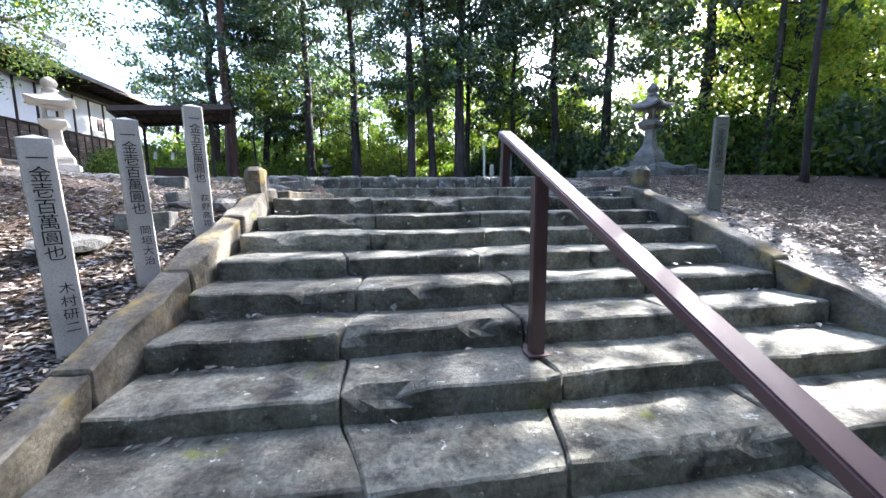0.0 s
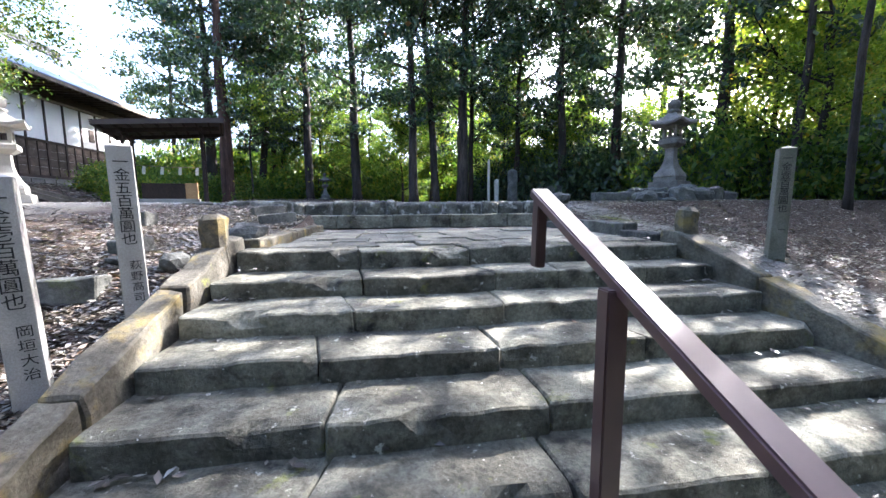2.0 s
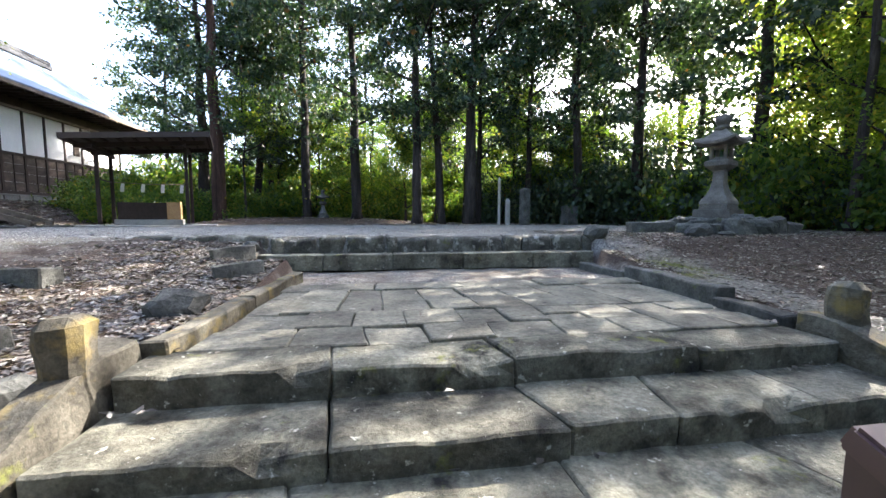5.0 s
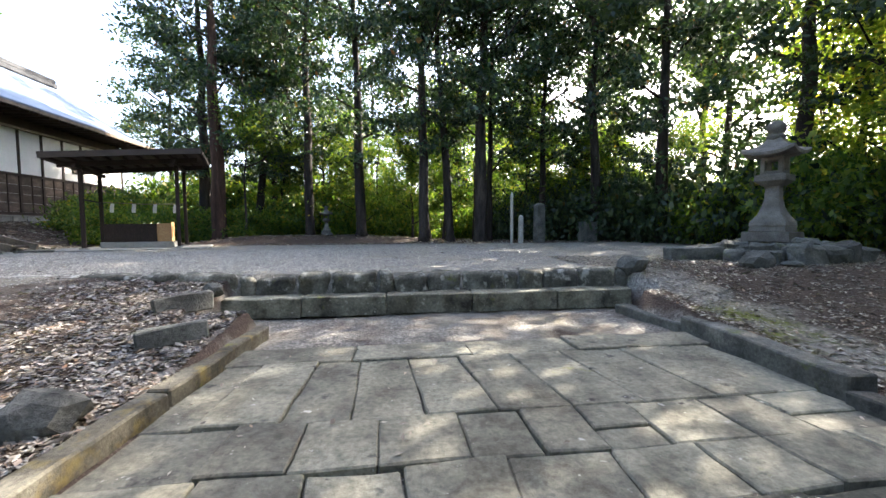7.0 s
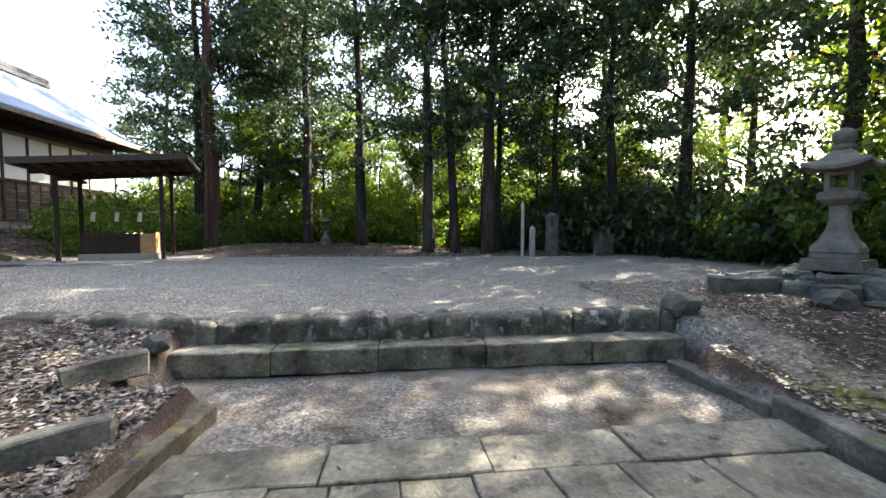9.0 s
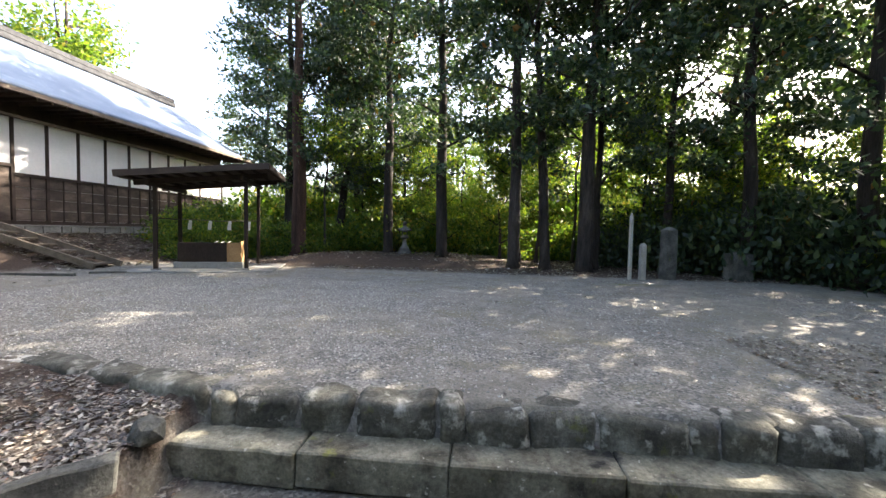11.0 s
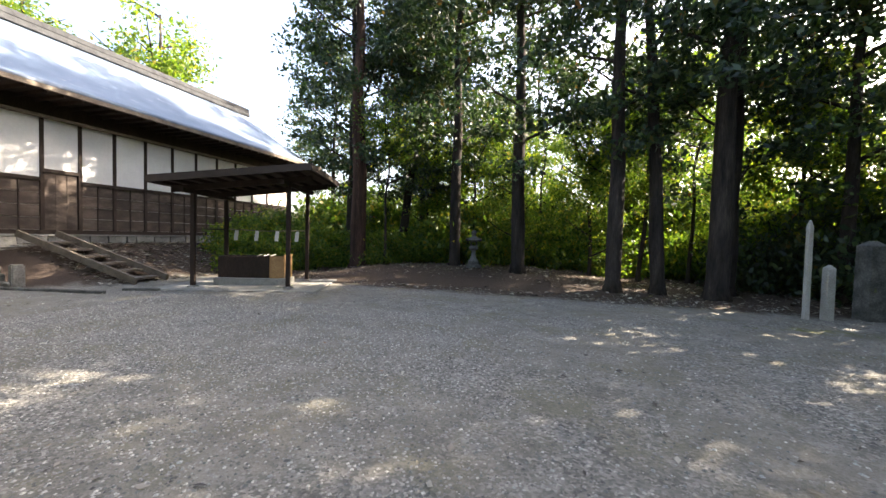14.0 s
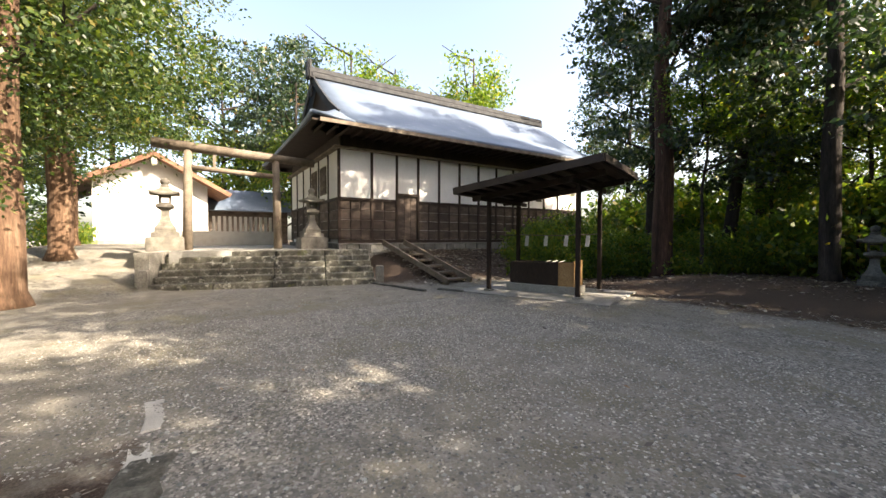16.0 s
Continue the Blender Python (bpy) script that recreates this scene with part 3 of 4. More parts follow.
# ---- stone lanterns ----
def lantern(m, s, label, group, mat=M_LANTERN, plinth=True, slim=1.0):
    L = thing("stone_lantern", m, label, "stone lantern", group)

    def ring(name, secs, n=4, turn=45, sd=1, am=0.008):
        bm = loft(bmesh.new(), [(z * s, r * s * slim) for z, r in secs], n, turn)
        bmesh.ops.bevel(bm, geom=bm.edges[:], offset=0.01 * s, segments=1, affect="EDGES")
        part(name, roughen(bm, am * s, 4, sd), mat, L)
    if plinth:
        ring("base", [(0, 0.47), (0.2, 0.45)], sd=2)
        ring("step", [(0.2, 0.36), (0.31, 0.34)], sd=3)
    ring("shaft", [(0.31, 0.36), (0.4, 0.34), (0.52, 0.25), (0.68, 0.175), (0.85, 0.14), (1.06, 0.135), (1.1, 0.15)])
    ring("platform", [(1.1, 0.17), (1.2, 0.3), (1.3, 0.3), (1.33, 0.27)], sd=4)
    for k in range(4):
        c = 0.17 * s * slim
        bm = bx(-0.035 * s, 0.035 * s, -0.035 * s, 0.035 * s, 1.33 * s, 1.66 * s)
        bm.transform(Matrix.Translation((c * (1 if k in (0, 3) else -1), c * (1 if k < 2 else -1), 0)))
        part("firebox_post", bm, mat, L)
    ring("firebox_sill", [(1.33, 0.21), (1.4, 0.205)], sd=8)
    ring("firebox_head", [(1.6, 0.205), (1.67, 0.21)], sd=5)
    # roof with turned-up corners
    bm = bmesh.new()
    secs = [(1.68, 0.2), (1.69, 0.5), (1.75, 0.51), (1.84, 0.33), (1.95, 0.2), (2.03, 0.13)]
    rings = []
    for z, r in secs:
        rg = []
        for k in range(16):
            a = k / 16 * 4
            q, f = int(a), a - int(a)
            c0, c1 = (Vector((1, 1)), Vector((-1, 1)), Vector((-1, -1)), Vector((1, -1)))[q], (Vector((-1, 1)), Vector((-1, -1)), Vector((1, -1)), Vector((1, 1)))[q]
            p = c0.lerp(c1, f) * r
            lift = 0.09 * (abs(f - 0.5) * 2) ** 3 * (1 if 0.45 < r else 0.3 if r > 0.3 else 0)
            rg.append(bm.verts.new((p.x * s * slim, p.y * s * slim, (z + lift) * s)))
        rings.append(rg)
    for a, b in zip(rings, rings[1:]):
        for k in range(16):
            bm.faces.new((a[k], a[(k + 1) % 16], b[(k + 1) % 16], b[k]))
    bm.faces.new(rings[0][::-1])
    bm.faces.new(rings[-1])
    part("roof", bm, mat, L)
    bm = loft(bmesh.new(), [(z * s, r * s) for z, r in ((2.0, 0.12), (2.06, 0.16), (2.1, 0.15), (2.12, 0.1), (2.15, 0.13), (2.21, 0.155), (2.28, 0.155), (2.34, 0.12), (2.38, 0.06), (2.395, 0.01))], 12, 0)
    part("finial", bm, mat, L, smooth=True)
    return L


lantern(pose(7.4, 6.0, 0.36, 0, 0, 24), 1.03, "large weathered granite lantern on a rubble plinth", "", slim=0.84)
plinth = thing("lantern_plinth", pose(7.4, 6.0, 0, 0, 0, 16), "low plinth of dark mossy hewn stones under the lantern", "stone plinth")
for k in range(26):
    q = random.Random(k + 900)
    inner = k >= 14
    a = (k / 14 if not inner else (k - 14) / 12) * 6.283
    rx, ry = (1.02, 0.92) if not inner else (0.62, 0.55)
    f = 1 / max(abs(math.cos(a)), abs(math.sin(a)))
    w, d, h = q.uniform(0.22, 0.4), q.uniform(0.2, 0.3), q.uniform(0.2, 0.34)
    bm = worn_block(-w, w, -d, d, -0.35, h if not inner else 0.34 + q.uniform(-0.04, 0.05), 940 + k, 0.09, 0.14, 0.05)
    bm.transform(pose(rx * math.cos(a) * min(f, 1.25), ry * math.sin(a) * min(f, 1.25), ground_z(7.4 + rx * math.cos(a), 6.0 + ry * math.sin(a)), q.uniform(-6, 6), q.uniform(-6, 6), q.uniform(-25, 25)))
    part("stone_block", bm, M_ROCK, plinth)
bm = worn_block(-0.55, 0.55, -0.17, 0.17, -0.2, 0.26, 77, 0.03)
bm.transform(pose(-1.6, 0.55, 0, 0, 0, -25))
part("kerb_block", bm, M_ROCK, plinth)
lantern(pose(-6.6, 3.3, ground_z(-6.6, 3.3), 0, 0, 30), 0.7, "pale weathered stone lantern on the leafy bank", "", M_GRANITE, slim=0.9)
lantern(pose(-4.1, 21.0, 0.3, 0, 0, 10), 0.68, "small dark stone lantern among the trees", "", M_ROCK)

# ---- water pavilion ----
shed = thing("water_pavilion", pose(-9.6, 14.25, 0, 0, 0, 20), "open pavilion with dark sheet roof on thin posts", "pavilion")
for px, py in ((-1.25, -0.95), (1.35, -0.95), (-1.25, 0.95), (1.35, 0.95)):
    part("post", bx(px - 0.055, px + 0.055, py - 0.055, py + 0.055, 0.02, 2.86 + 0.11 * (px + 1.95), bevel=0.008), M_DARKWOOD, shed)
    part("footing", bx(px - 0.11, px + 0.11, py - 0.11, py + 0.11, 0.0, 0.09, bevel=0.01), M_CONCRETE, shed)
for py in (-0.95, 0.95):
    part("beam", beam(bmesh.new(), (-1.8, py, 2.76), (2.0, py, 2.76 + 0.11 * 3.8), 0.12, 0.16), M_DARKWOOD, shed)
for px in (-1.25, 1.35):
    part("cross_beam", bx(px - 0.048, px + 0.048, -1.5, 1.5, 2.57 + 0.11 * (px + 1.95), 2.69 + 0.11 * (px + 1.95)), M_DARKWOOD, shed)
part("tie_rail", bx(-1.27, -1.23, -0.95, 0.95, 1.66, 1.7), M_DARKWOOD, shed)
bm = bmesh.new()
HX, HY, LX, TILT = 2.2, 1.75, 1.95, 0.11
roof_m = Matrix.Translation((-LX, 0, 2.88)) @ Matrix.Rotation(-math.atan(TILT), 4, "Y") @ Matrix.Translation((LX, 0, 0))
box(bm, -LX, HX, -HY, HY, 0.06, 0.13)
bm.transform(roof_m)
part("roof", bm, M_SHEDROOF, shed)
for x0, x1, y0, y1 in ((-LX, HX, -HY - 0.03, -HY + 0.01), (-LX, HX, HY - 0.01, HY + 0.03), (-LX - 0.03, -LX, -HY, HY), (HX, HX + 0.03, -HY, HY)):
    bm = bx(x0, x1, y0, y1, -0.04, 0.145)
    bm.transform(roof_m)
    part("fascia_board", bm, M_SHEDROOF, shed)
for k in range(10):
    xx = -1.85 + k * 0.44
    bm = bx(xx - 0.025, xx + 0.025, -1.7, 1.7, -0.03, 0.058)
    bm.transform(roof_m)
    part("rafter", bm, M_DARKWOOD, shed)
for k in range(4):
    bm = bmesh.new()
    pts = [(0, 0), (0.05, -0.09), (-0.02, -0.1), (0.04, -0.21), (-0.03, -0.22), (0.03, -0.33)]
    for (a, b), (c, d) in zip(pts, pts[1:]):
        box(bm, min(a, c) - 0.03, max(a, c) + 0.03, -0.004, 0.004, d, b)
    bm.transform(pose(-0.95 + k * 0.65, 0.95, 1.66))
    part("paper_streamer", bm, M_PAPER, shed, "white zigzag paper streamer")
part("streamer_rope", tube(bmesh.new(), [(-1.25, 0.95, 1.7), (0, 0.95, 1.66), (1.35, 0.95, 1.7)], [0.015] * 3, 6), M_BEAM, shed)
slab = part("pavilion_slab", worn_block(-2.1, 2.25, -1.5, 1.45, -0.1, 0.04, 500, 0.012, 0.5), M_CONCRETE)
slab.matrix_world = pose(-9.6, 14.25, 0.0, 0, 0, 20)
tagged(slab, "mossy concrete slab under the pavilion", "slab", kind="structure")
basin = thing("water_basin", pose(-9.55, 14.3, 0.03, 0, 0, 20), "low stone water basin with cedar boards beneath the pavilion", "basin")
part("plinth", worn_block(-1.05, 1.05, -0.42, 0.42, 0, 0.22, 510, 0.01, 0.4), M_CONCRETE, basin)
bm = bmesh.new()
box(bm, -0.95, 0.95, -0.36, -0.24, 0.22, 0.86, 0.012)
box(bm, -0.95, 0.95, 0.24, 0.36, 0.22, 0.86, 0.012)
box(bm, -0.95, -0.83, -0.24, 0.24, 0.22, 0.86)
box(bm, 0.83, 0.95, -0.24, 0.24, 0.22, 0.86)
part("trough", bm, M_DARKWOOD, basin)
part("water", bx(-0.83, 0.83, -0.24, 0.24, 0.3, 0.78), M_WATER, basin)
part("end_board", bx(0.955, 0.98, -0.38, 0.38, 0.2, 0.92, bevel=0.004), M_LIGHTWOOD, basin, "pale new cedar board")
part("front_board", bx(0.55, 0.95, -0.385, -0.362, 0.22, 0.88), M_LIGHTWOOD, basin, "pale new cedar board")
for k in range(3):
    part("ladle", tube(bmesh.new(), [(0.15 + 0.2 * k, -0.3, 0.88), (0.1 + 0.2 * k, 0.3, 0.9)], [0.012, 0.012], 6), M_PALEPOLE, basin)

# drain edging in the gravel
for k, (x0, y0, L, rz) in enumerate(((-14.6, 10.7, 3.2, -78), (-11.6, 11.9, 0.9, -70))):
    bm = worn_block(-0.06, 0.06, 0, L, -0.08, 0.07, 520 + k, 0.015, 0.4)
    ob = part("drain_edging", bm, M_ROCK)
    ob.matrix_world = pose(x0, y0, 0, 0, 0, rz)
    tagged(ob, "low dark stone edging set in the gravel", "edging", kind="structure")

# ---- shrine hall ----
HX0, HY0, HY1, HW = -17.5, 10.7, 26.0, 9.5
ZB, ZM, ZT = 1.42, 3.25, 5.3
hall = thing("shrine_hall", pose(0, 0, 0), "long white-plastered hall with plank dado and blue-grey roof", "building")
core = bmesh.new()
box(core, HX0 - HW + 0.08, HX0 - 0.08, HY0 + 0.08, HY1 - 0.08, 0.0, 6.4)
part("core_wall", core, M_PLASTER, hall)
bays = [10.7, 12.15, 13.35, 14.45, 15.6, 16.8, 18.0, 19.2, 20.4, 21.6, 22.8, 24.0, 26.0]
for a, b in zip(bays, bays[1:]):
    door = abs(a - 13.35) < 0.01
    if not door:
        part("plaster_panel", bx(HX0 - 0.08, HX0 - 0.02, a + 0.05, b - 0.05, ZM + 0.06, ZT), M_PLASTER, hall)
        n = max(2, round((b - a) / 0.5))
        for k in range(n):
            for q in range(4):
                z0 = ZB + 0.12 + q * 0.42
                part("plank", bx(HX0 - 0.06, HX0 - 0.015 - 0.008 * (q % 2), a + 0.05 + (b - a - 0.1) * k / n + 0.012, a + 0.05 + (b - a - 0.1) * (k + 1) / n - 0.012, z0, z0 + 0.405), M_PLANKWOOD, hall)
            part("batten", bx(HX0 - 0.05, HX0 + 0.012, a + 0.03 + (b - a - 0.1) * k / n, a + 0.065 + (b - a - 0.1) * k / n, ZB + 0.1, ZM - 0.05), M_DARKWOOD, hall)
    else:
        d = part("door", bx(HX0 - 0.1, HX0 - 0.05, a + 0.06, b - 0.06, ZB + 0.1, 3.5, bevel=0.004), M_PLANKWOOD, hall, "closed weathered plank door")
        for k in range(3):
            part("door_board", bx(HX0 - 0.05, HX0 - 0.035, a + 0.08 + k * 0.32, a + 0.38 + k * 0.32, ZB + 0.12, 3.46), M_PLANKWOOD, d)
        part("lintel", bx(HX0 - 0.06, HX0 + 0.02, a, b, 3.5, 3.62), M_DARKWOOD, hall)
        part("plaster_panel", bx(HX0 - 0.08, HX0 - 0.02, a + 0.05, b - 0.05, 3.62, ZT), M_PLASTER, hall)
for y in bays:
    part("post", bx(HX0 - 0.07, HX0 + 0.025, y - 0.055, y + 0.055, ZB, ZT + 0.1), M_DARKWOOD, hall)
part("window", bx(HX0 - 0.03, HX0 + 0.03, 22.2, 22.6, 3.7, 4.4), M_DARKWOOD, hall, "small dark window")
part("mid_rail", bx(HX0 - 0.05, HX0 + 0.035, HY0, 13.3, ZM - 0.06, ZM + 0.06), M_DARKWOOD, hall)
part("mid_rail", bx(HX0 - 0.05, HX0 + 0.035, 14.5, HY1, ZM - 0.06, ZM + 0.06), M_DARKWOOD, hall)
part("sill_beam", bx(HX0 - 0.08, HX0 + 0.05, HY0 - 0.05, HY1, ZB - 0.04, ZB + 0.11), M_DARKWOOD, hall)
part("wall_cornice", bx(HX0 - 0.1, HX0 + 0.22, HY0 - 0.25, HY1, ZT, ZT + 0.09), M_BEAM, hall, "thin weathered drip board")
part("frieze_wall", bx(HX0 - 0.2, HX0 - 0.07, HY0 + 0.07, HY1, ZT + 0.09, 6.3), M_DARKWOOD, hall)
# end wall facing the torii
for k in range(6):
    a = HX0 - HW + k * HW / 6
    b = a + HW / 6
    part("plaster_panel", bx(a + 0.05, b - 0.05, HY0 + 0.02, HY0 + 0.08, ZM + 0.06, ZT), M_PLASTER, hall)
    part("post", bx(a - 0.055, a + 0.055, HY0 - 0.025, HY0 + 0.07, ZB, ZT + 0.1), M_DARKWOOD, hall)
    for q in range(4):
        z0 = ZB + 0.12 + q * 0.42
        part("plank", bx(a + 0.06, b - 0.06, HY0 + 0.015, HY0 + 0.06, z0, z0 + 0.405), M_PLANKWOOD, hall)
for a in (-19.9, -21.5):
    w = part("lattice_window", bx(a - 0.5, a + 0.5, HY0 - 0.01, HY0 + 0.05, 3.6, 4.9), M_BEAM, hall, "shuttered wooden window")
    for k in range(4):
        part("shutter_board", bx(a - 0.46, a + 0.46, HY0 - 0.03, HY0 - 0.01, 3.66 + k * 0.31, 3.93 + k * 0.31), M_PLANKWOOD, w)
part("mid_rail", bx(HX0 - HW, HX0, HY0 - 0.035, HY0 + 0.05, ZM - 0.06, ZM + 0.06), M_DARKWOOD, hall)
part("wall_cornice", bx(HX0 - HW - 0.2, HX0 + 0.2, HY0 - 0.22, HY0 + 0.1, ZT + 0.002, ZT + 0.088), M_BEAM, hall)
part("frieze_wall", bx(HX0 - HW, HX0, HY0 + 0.07, HY0 + 0.2, ZT + 0.09, 6.3), M_DARKWOOD, hall)


def hall_roof():
    """Hip-and-gable roof: curved slopes, skirt at the gable end, ridge and bargeboards."""
    xr, zr, ze, ov = HX0 - HW / 2, 9.9, 6.05, 1.45
    half = HW / 2 + ov
    y0, y1 = HY0 - ov, HY1 + ov
    yg = HY0 + 0.55

    def zc(u):
        return ze + (zr - ze) * (0.62 * (1 - u) + 0.38 * (1 - u) ** 2)
    us = [i / 10 for i in range(11)]
    for sgn in (1, -1):
        bm = bmesh.new()
        ys = [yg - 0.35 + (y1 - yg + 0.35) * k / 12 for k in range(13)]
        g = [[bm.verts.new((xr + sgn * u * half, y, zc(u))) for y in ys] for u in us]
        for a, b in zip(g, g[1:]):
            for k in range(12):
                bm.faces.new((a[k], a[k + 1], b[k + 1], b[k]))
        # corner beyond the gable, cut on the hip line
        u1 = 0.62
        hipy = yg - 0.35
        cs = []
        for u in [u1 + (1 - u1) * i / 5 for i in range(6)]:
            f = (u - u1) / (1 - u1)
            cs.append((bm.verts.new((xr + sgn * u * half, hipy, zc(u) - 0.004)), bm.verts.new((xr + sgn * u * half, hipy + (y0 - hipy) * f, zc(u) + 0.16 * f ** 3))))
        for (a, b), (c, d) in zip(cs, cs[1:]):
            bm.faces.new((a, b, d, c))
        bmesh.ops.recalc_face_normals(bm, faces=bm.faces[:])
        ob = part("roof_slope", bm, M_ROOF, hall, smooth=True)
        sm = ob.modifiers.new("thick", "SOLIDIFY")
        sm.thickness, sm.offset = 0.13, 0
        part("eave_board", bx(xr + sgn * half - 0.05, xr + sgn * half + 0.05, y0 + 0.3, y1, ze - 0.16, ze - 0.02), M_BEAM, hall)
        part("soffit", bx(min(xr + sgn * (half - 0.06), xr + sgn * (HW / 2 - 0.1)), max(xr + sgn * (half - 0.06), xr + sgn * (HW / 2 - 0.1)), y0 + 0.3, y1, ze - 0.12, ze - 0.05), M_DARKWOOD, hall)
        # bargeboard
        bm = bmesh.new()
        pts = [(xr + sgn * u * half, yg - 0.42, zc(u) - 0.02) for u in us[:8]]
        for a, b in zip(pts, pts[1:]):
            beam(bm, a, b, 0.09, 0.34)
        part("bargeboard", bm, M_TILE, hall)
    for k in range(34):
        y = y0 + 0.5 + k * 0.5
        part("rafter", bx(HX0 - 0.1, HX0 + ov - 0.1, y - 0.035, y + 0.035, ze - 0.24, ze - 0.13), M_DARKWOOD, hall)
    # skirt under the gable
    bm = bmesh.new()
    u1 = 0.62
    rws = []
    for i in range(6):
        f = i / 5
        w = (u1 + (1 - u1) * f) * half
        z = zc(u1 + (1 - u1) * f)
        rws.append([bm.verts.new((xr + w * q, yg - 0.35 + (y0 - yg + 0.35) * f, z + 0.16 * f ** 3 * abs(q) ** 6)) for q in (-1, -0.9, -0.6, -0.3, 0, 0.3, 0.6, 0.9, 1)])
    for a, b in zip(rws, rws[1:]):
        for k in range(8):
            bm.faces.new((a[k], a[k + 1], b[k + 1], b[k]))
    ob = part("gable_skirt", bm, M_ROOF, hall, smooth=True)
    sm = ob.modifiers.new("thick", "SOLIDIFY")
    sm.thickness, sm.offset = 0.13, 0
    part("skirt_soffit", bx(xr - half + 0.1, xr + half - 0.1, y0 + 0.05, HY0, ze - 0.12, ze - 0.05), M_DARKWOOD, hall)
    bm = bmesh.new()
    top = [bm.verts.new((xr + s_ * u * half, yg, zc(u) - 0.1)) for s_, u in ((-1, 0.62), (-1, 0.4), (-1, 0.2), (0, 0), (1, 0.2), (1, 0.4), (1, 0.62))]
    bm.faces.new(top)
    g = part("gable_wall", bm, M_DARKWOOD, hall)
    sm = g.modifiers.new("thick", "SOLIDIFY")
    sm.thickness = 0.1
    part("gable_pendant", bx(xr - 0.25, xr + 0.25, yg - 0.5, yg - 0.42, zr - 1.0, zr - 0.3, bevel=0.05), M_DARKWOOD, hall)
    bm = bmesh.new()
    box(bm, xr - 0.3, xr + 0.3, yg - 0.5, y1, zr - 0.08, zr + 0.2, 0.03)
    box(bm, xr - 0.2, xr + 0.2, yg - 0.55, y1 + 0.05, zr + 0.2, zr + 0.5, 0.05)
    part("ridge", bm, M_TILE, hall)
    part("ridge_end_tile", bx(xr - 0.34, xr + 0.34, yg - 0.7, yg - 0.5, zr - 0.15, zr + 0.85, bevel=0.08), M_TILE, hall)


hall_roof()

# stone foundation of the hall and terrace
found = thing("hall_foundation", pose(0, 0, 0), "rubble stone foundation wall below the hall", "wall", kind="structure")
part("backing", bx(HX0 - HW - 0.3, HX0 + 0.1, HY0 - 0.1, HY1 + 0.4, -0.6, ZB - 0.05), M_ROCK, found)
for row in range(3):
    y = HY0 - 0.1
    k = 0
    while y < HY1:
        w = rng.uniform(0.35, 0.8)
        z0 = 0.15 + row * 0.4
        bm = worn_block(0, 0.2, 0, w - 0.03, 0, 0.37, 600 + row * 40 + k, 0.03, 0.25)
        bm.transform(pose(HX0 + 0.02, y, z0))
        part("stone", bm, M_RUBBLE, found)
        y += w
        k += 1
part("coping", bx(HX0 - 0.1, HX0 + 0.26, HY0 - 0.15, HY1, ZB - 0.09, ZB - 0.045), M_CONCRETE, found)
terrace = part("terrace", bx(-48, -17.15, 4.9, 10.58, -0.5, 1.14), M_CONCRETE)
tagged(terrace, "raised stone terrace before the hall", "terrace", kind="structure")
TS = thing("torii_steps", pose(-15.0, 7.95, 0, 0, 0, 76), "broad weathered stone steps up to the torii", "stairs", kind="structure")
for i in range(6):
    for k in range(4):
        a = -3.6 + k * 1.675
        part("step_stone", worn_block(a + 0.01, a + 1.665, -0.02 + i * 0.36 - 0.1 * (i == 0), i * 0.36 + 0.5 + (2.0 if i == 5 else 0), i * 0.19 - 0.2, i * 0.19 + 0.18, 700 + i * 7 + k, 0.022, 0.25, 0.03), M_EDGING, TS)
for sx in (-3.75, 3.25):
    part("end_post", bx(sx - 0.13, sx + 0.13, -0.05, 0.25, -0.1, 0.62, bevel=0.03), M_RUBBLE, TS)
bm = worn_block(-0.2, 0.2, 0.3, 2.4, -0.2, 1.14, 780, 0.03, 0.3)
bm.transform(pose(-3.85, 0, 0))
part("cheek_wall", bm, M_RUBBLE, TS)

# short stair to the hall door
ds = thing("door_stair", pose(-12.7, 13.35, 0, 0, 0, 98), "narrow wooden stair with side boards up to the hall door", "stairs")
for i in range(6):
    part("tread", bx(-0.5, 0.5, 0.05 + i * 0.62, 0.4 + i * 0.62, 0.1 + i * 0.2, 0.17 + i * 0.2, bevel=0.008), M_BEAM, ds)
for sx in (-0.54, 0.54):
    part("side_board", beam(bmesh.new(), (sx, -0.15, 0.1), (sx, 4.0, 1.42), 0.09, 0.2), M_BEAM, ds)

# ---- torii and its lanterns ----
torii = thing("torii", pose(-19, 6.95, 1.12, 0, 0, 0), "weathered log torii gate on the terrace", "torii")
for sy in (-1.5, 1.55):
    part("pillar", tube(bmesh.new(), [(0, sy * 1.04, -0.1), (0, sy, 3.75)], [0.17, 0.14], 14), M_BEAM, torii, smooth=True)
part("lintel", tube(bmesh.new(), [(0, -2.6, 3.92), (0, 0, 3.83), (0, 3.1, 3.72)], [0.19, 0.18, 0.17], 14), M_BEAM, torii, smooth=True)
part("tie_beam", tube(bmesh.new(), [(0, -1.6, 3.13), (0, 1.65, 3.02)], [0.1, 0.1], 12), M_BEAM, torii, smooth=True)
part("centre_strut", bx(-0.05, 0.05, -0.7, -0.6, 3.1, 3.75), M_BEAM, torii)
for y in (4.75, 9.85):
    L = lantern(pose(-18.6, y, 1.62, 0, 0, 0), 0.88, "tall stone lantern on a square masonry base", "torii lanterns", M_LANTERN)
    part("masonry_base", bx(-0.55, 0.55, -0.55, 0.55, -0.5, 0.0, bevel=0.03), M_LANTERN, L)

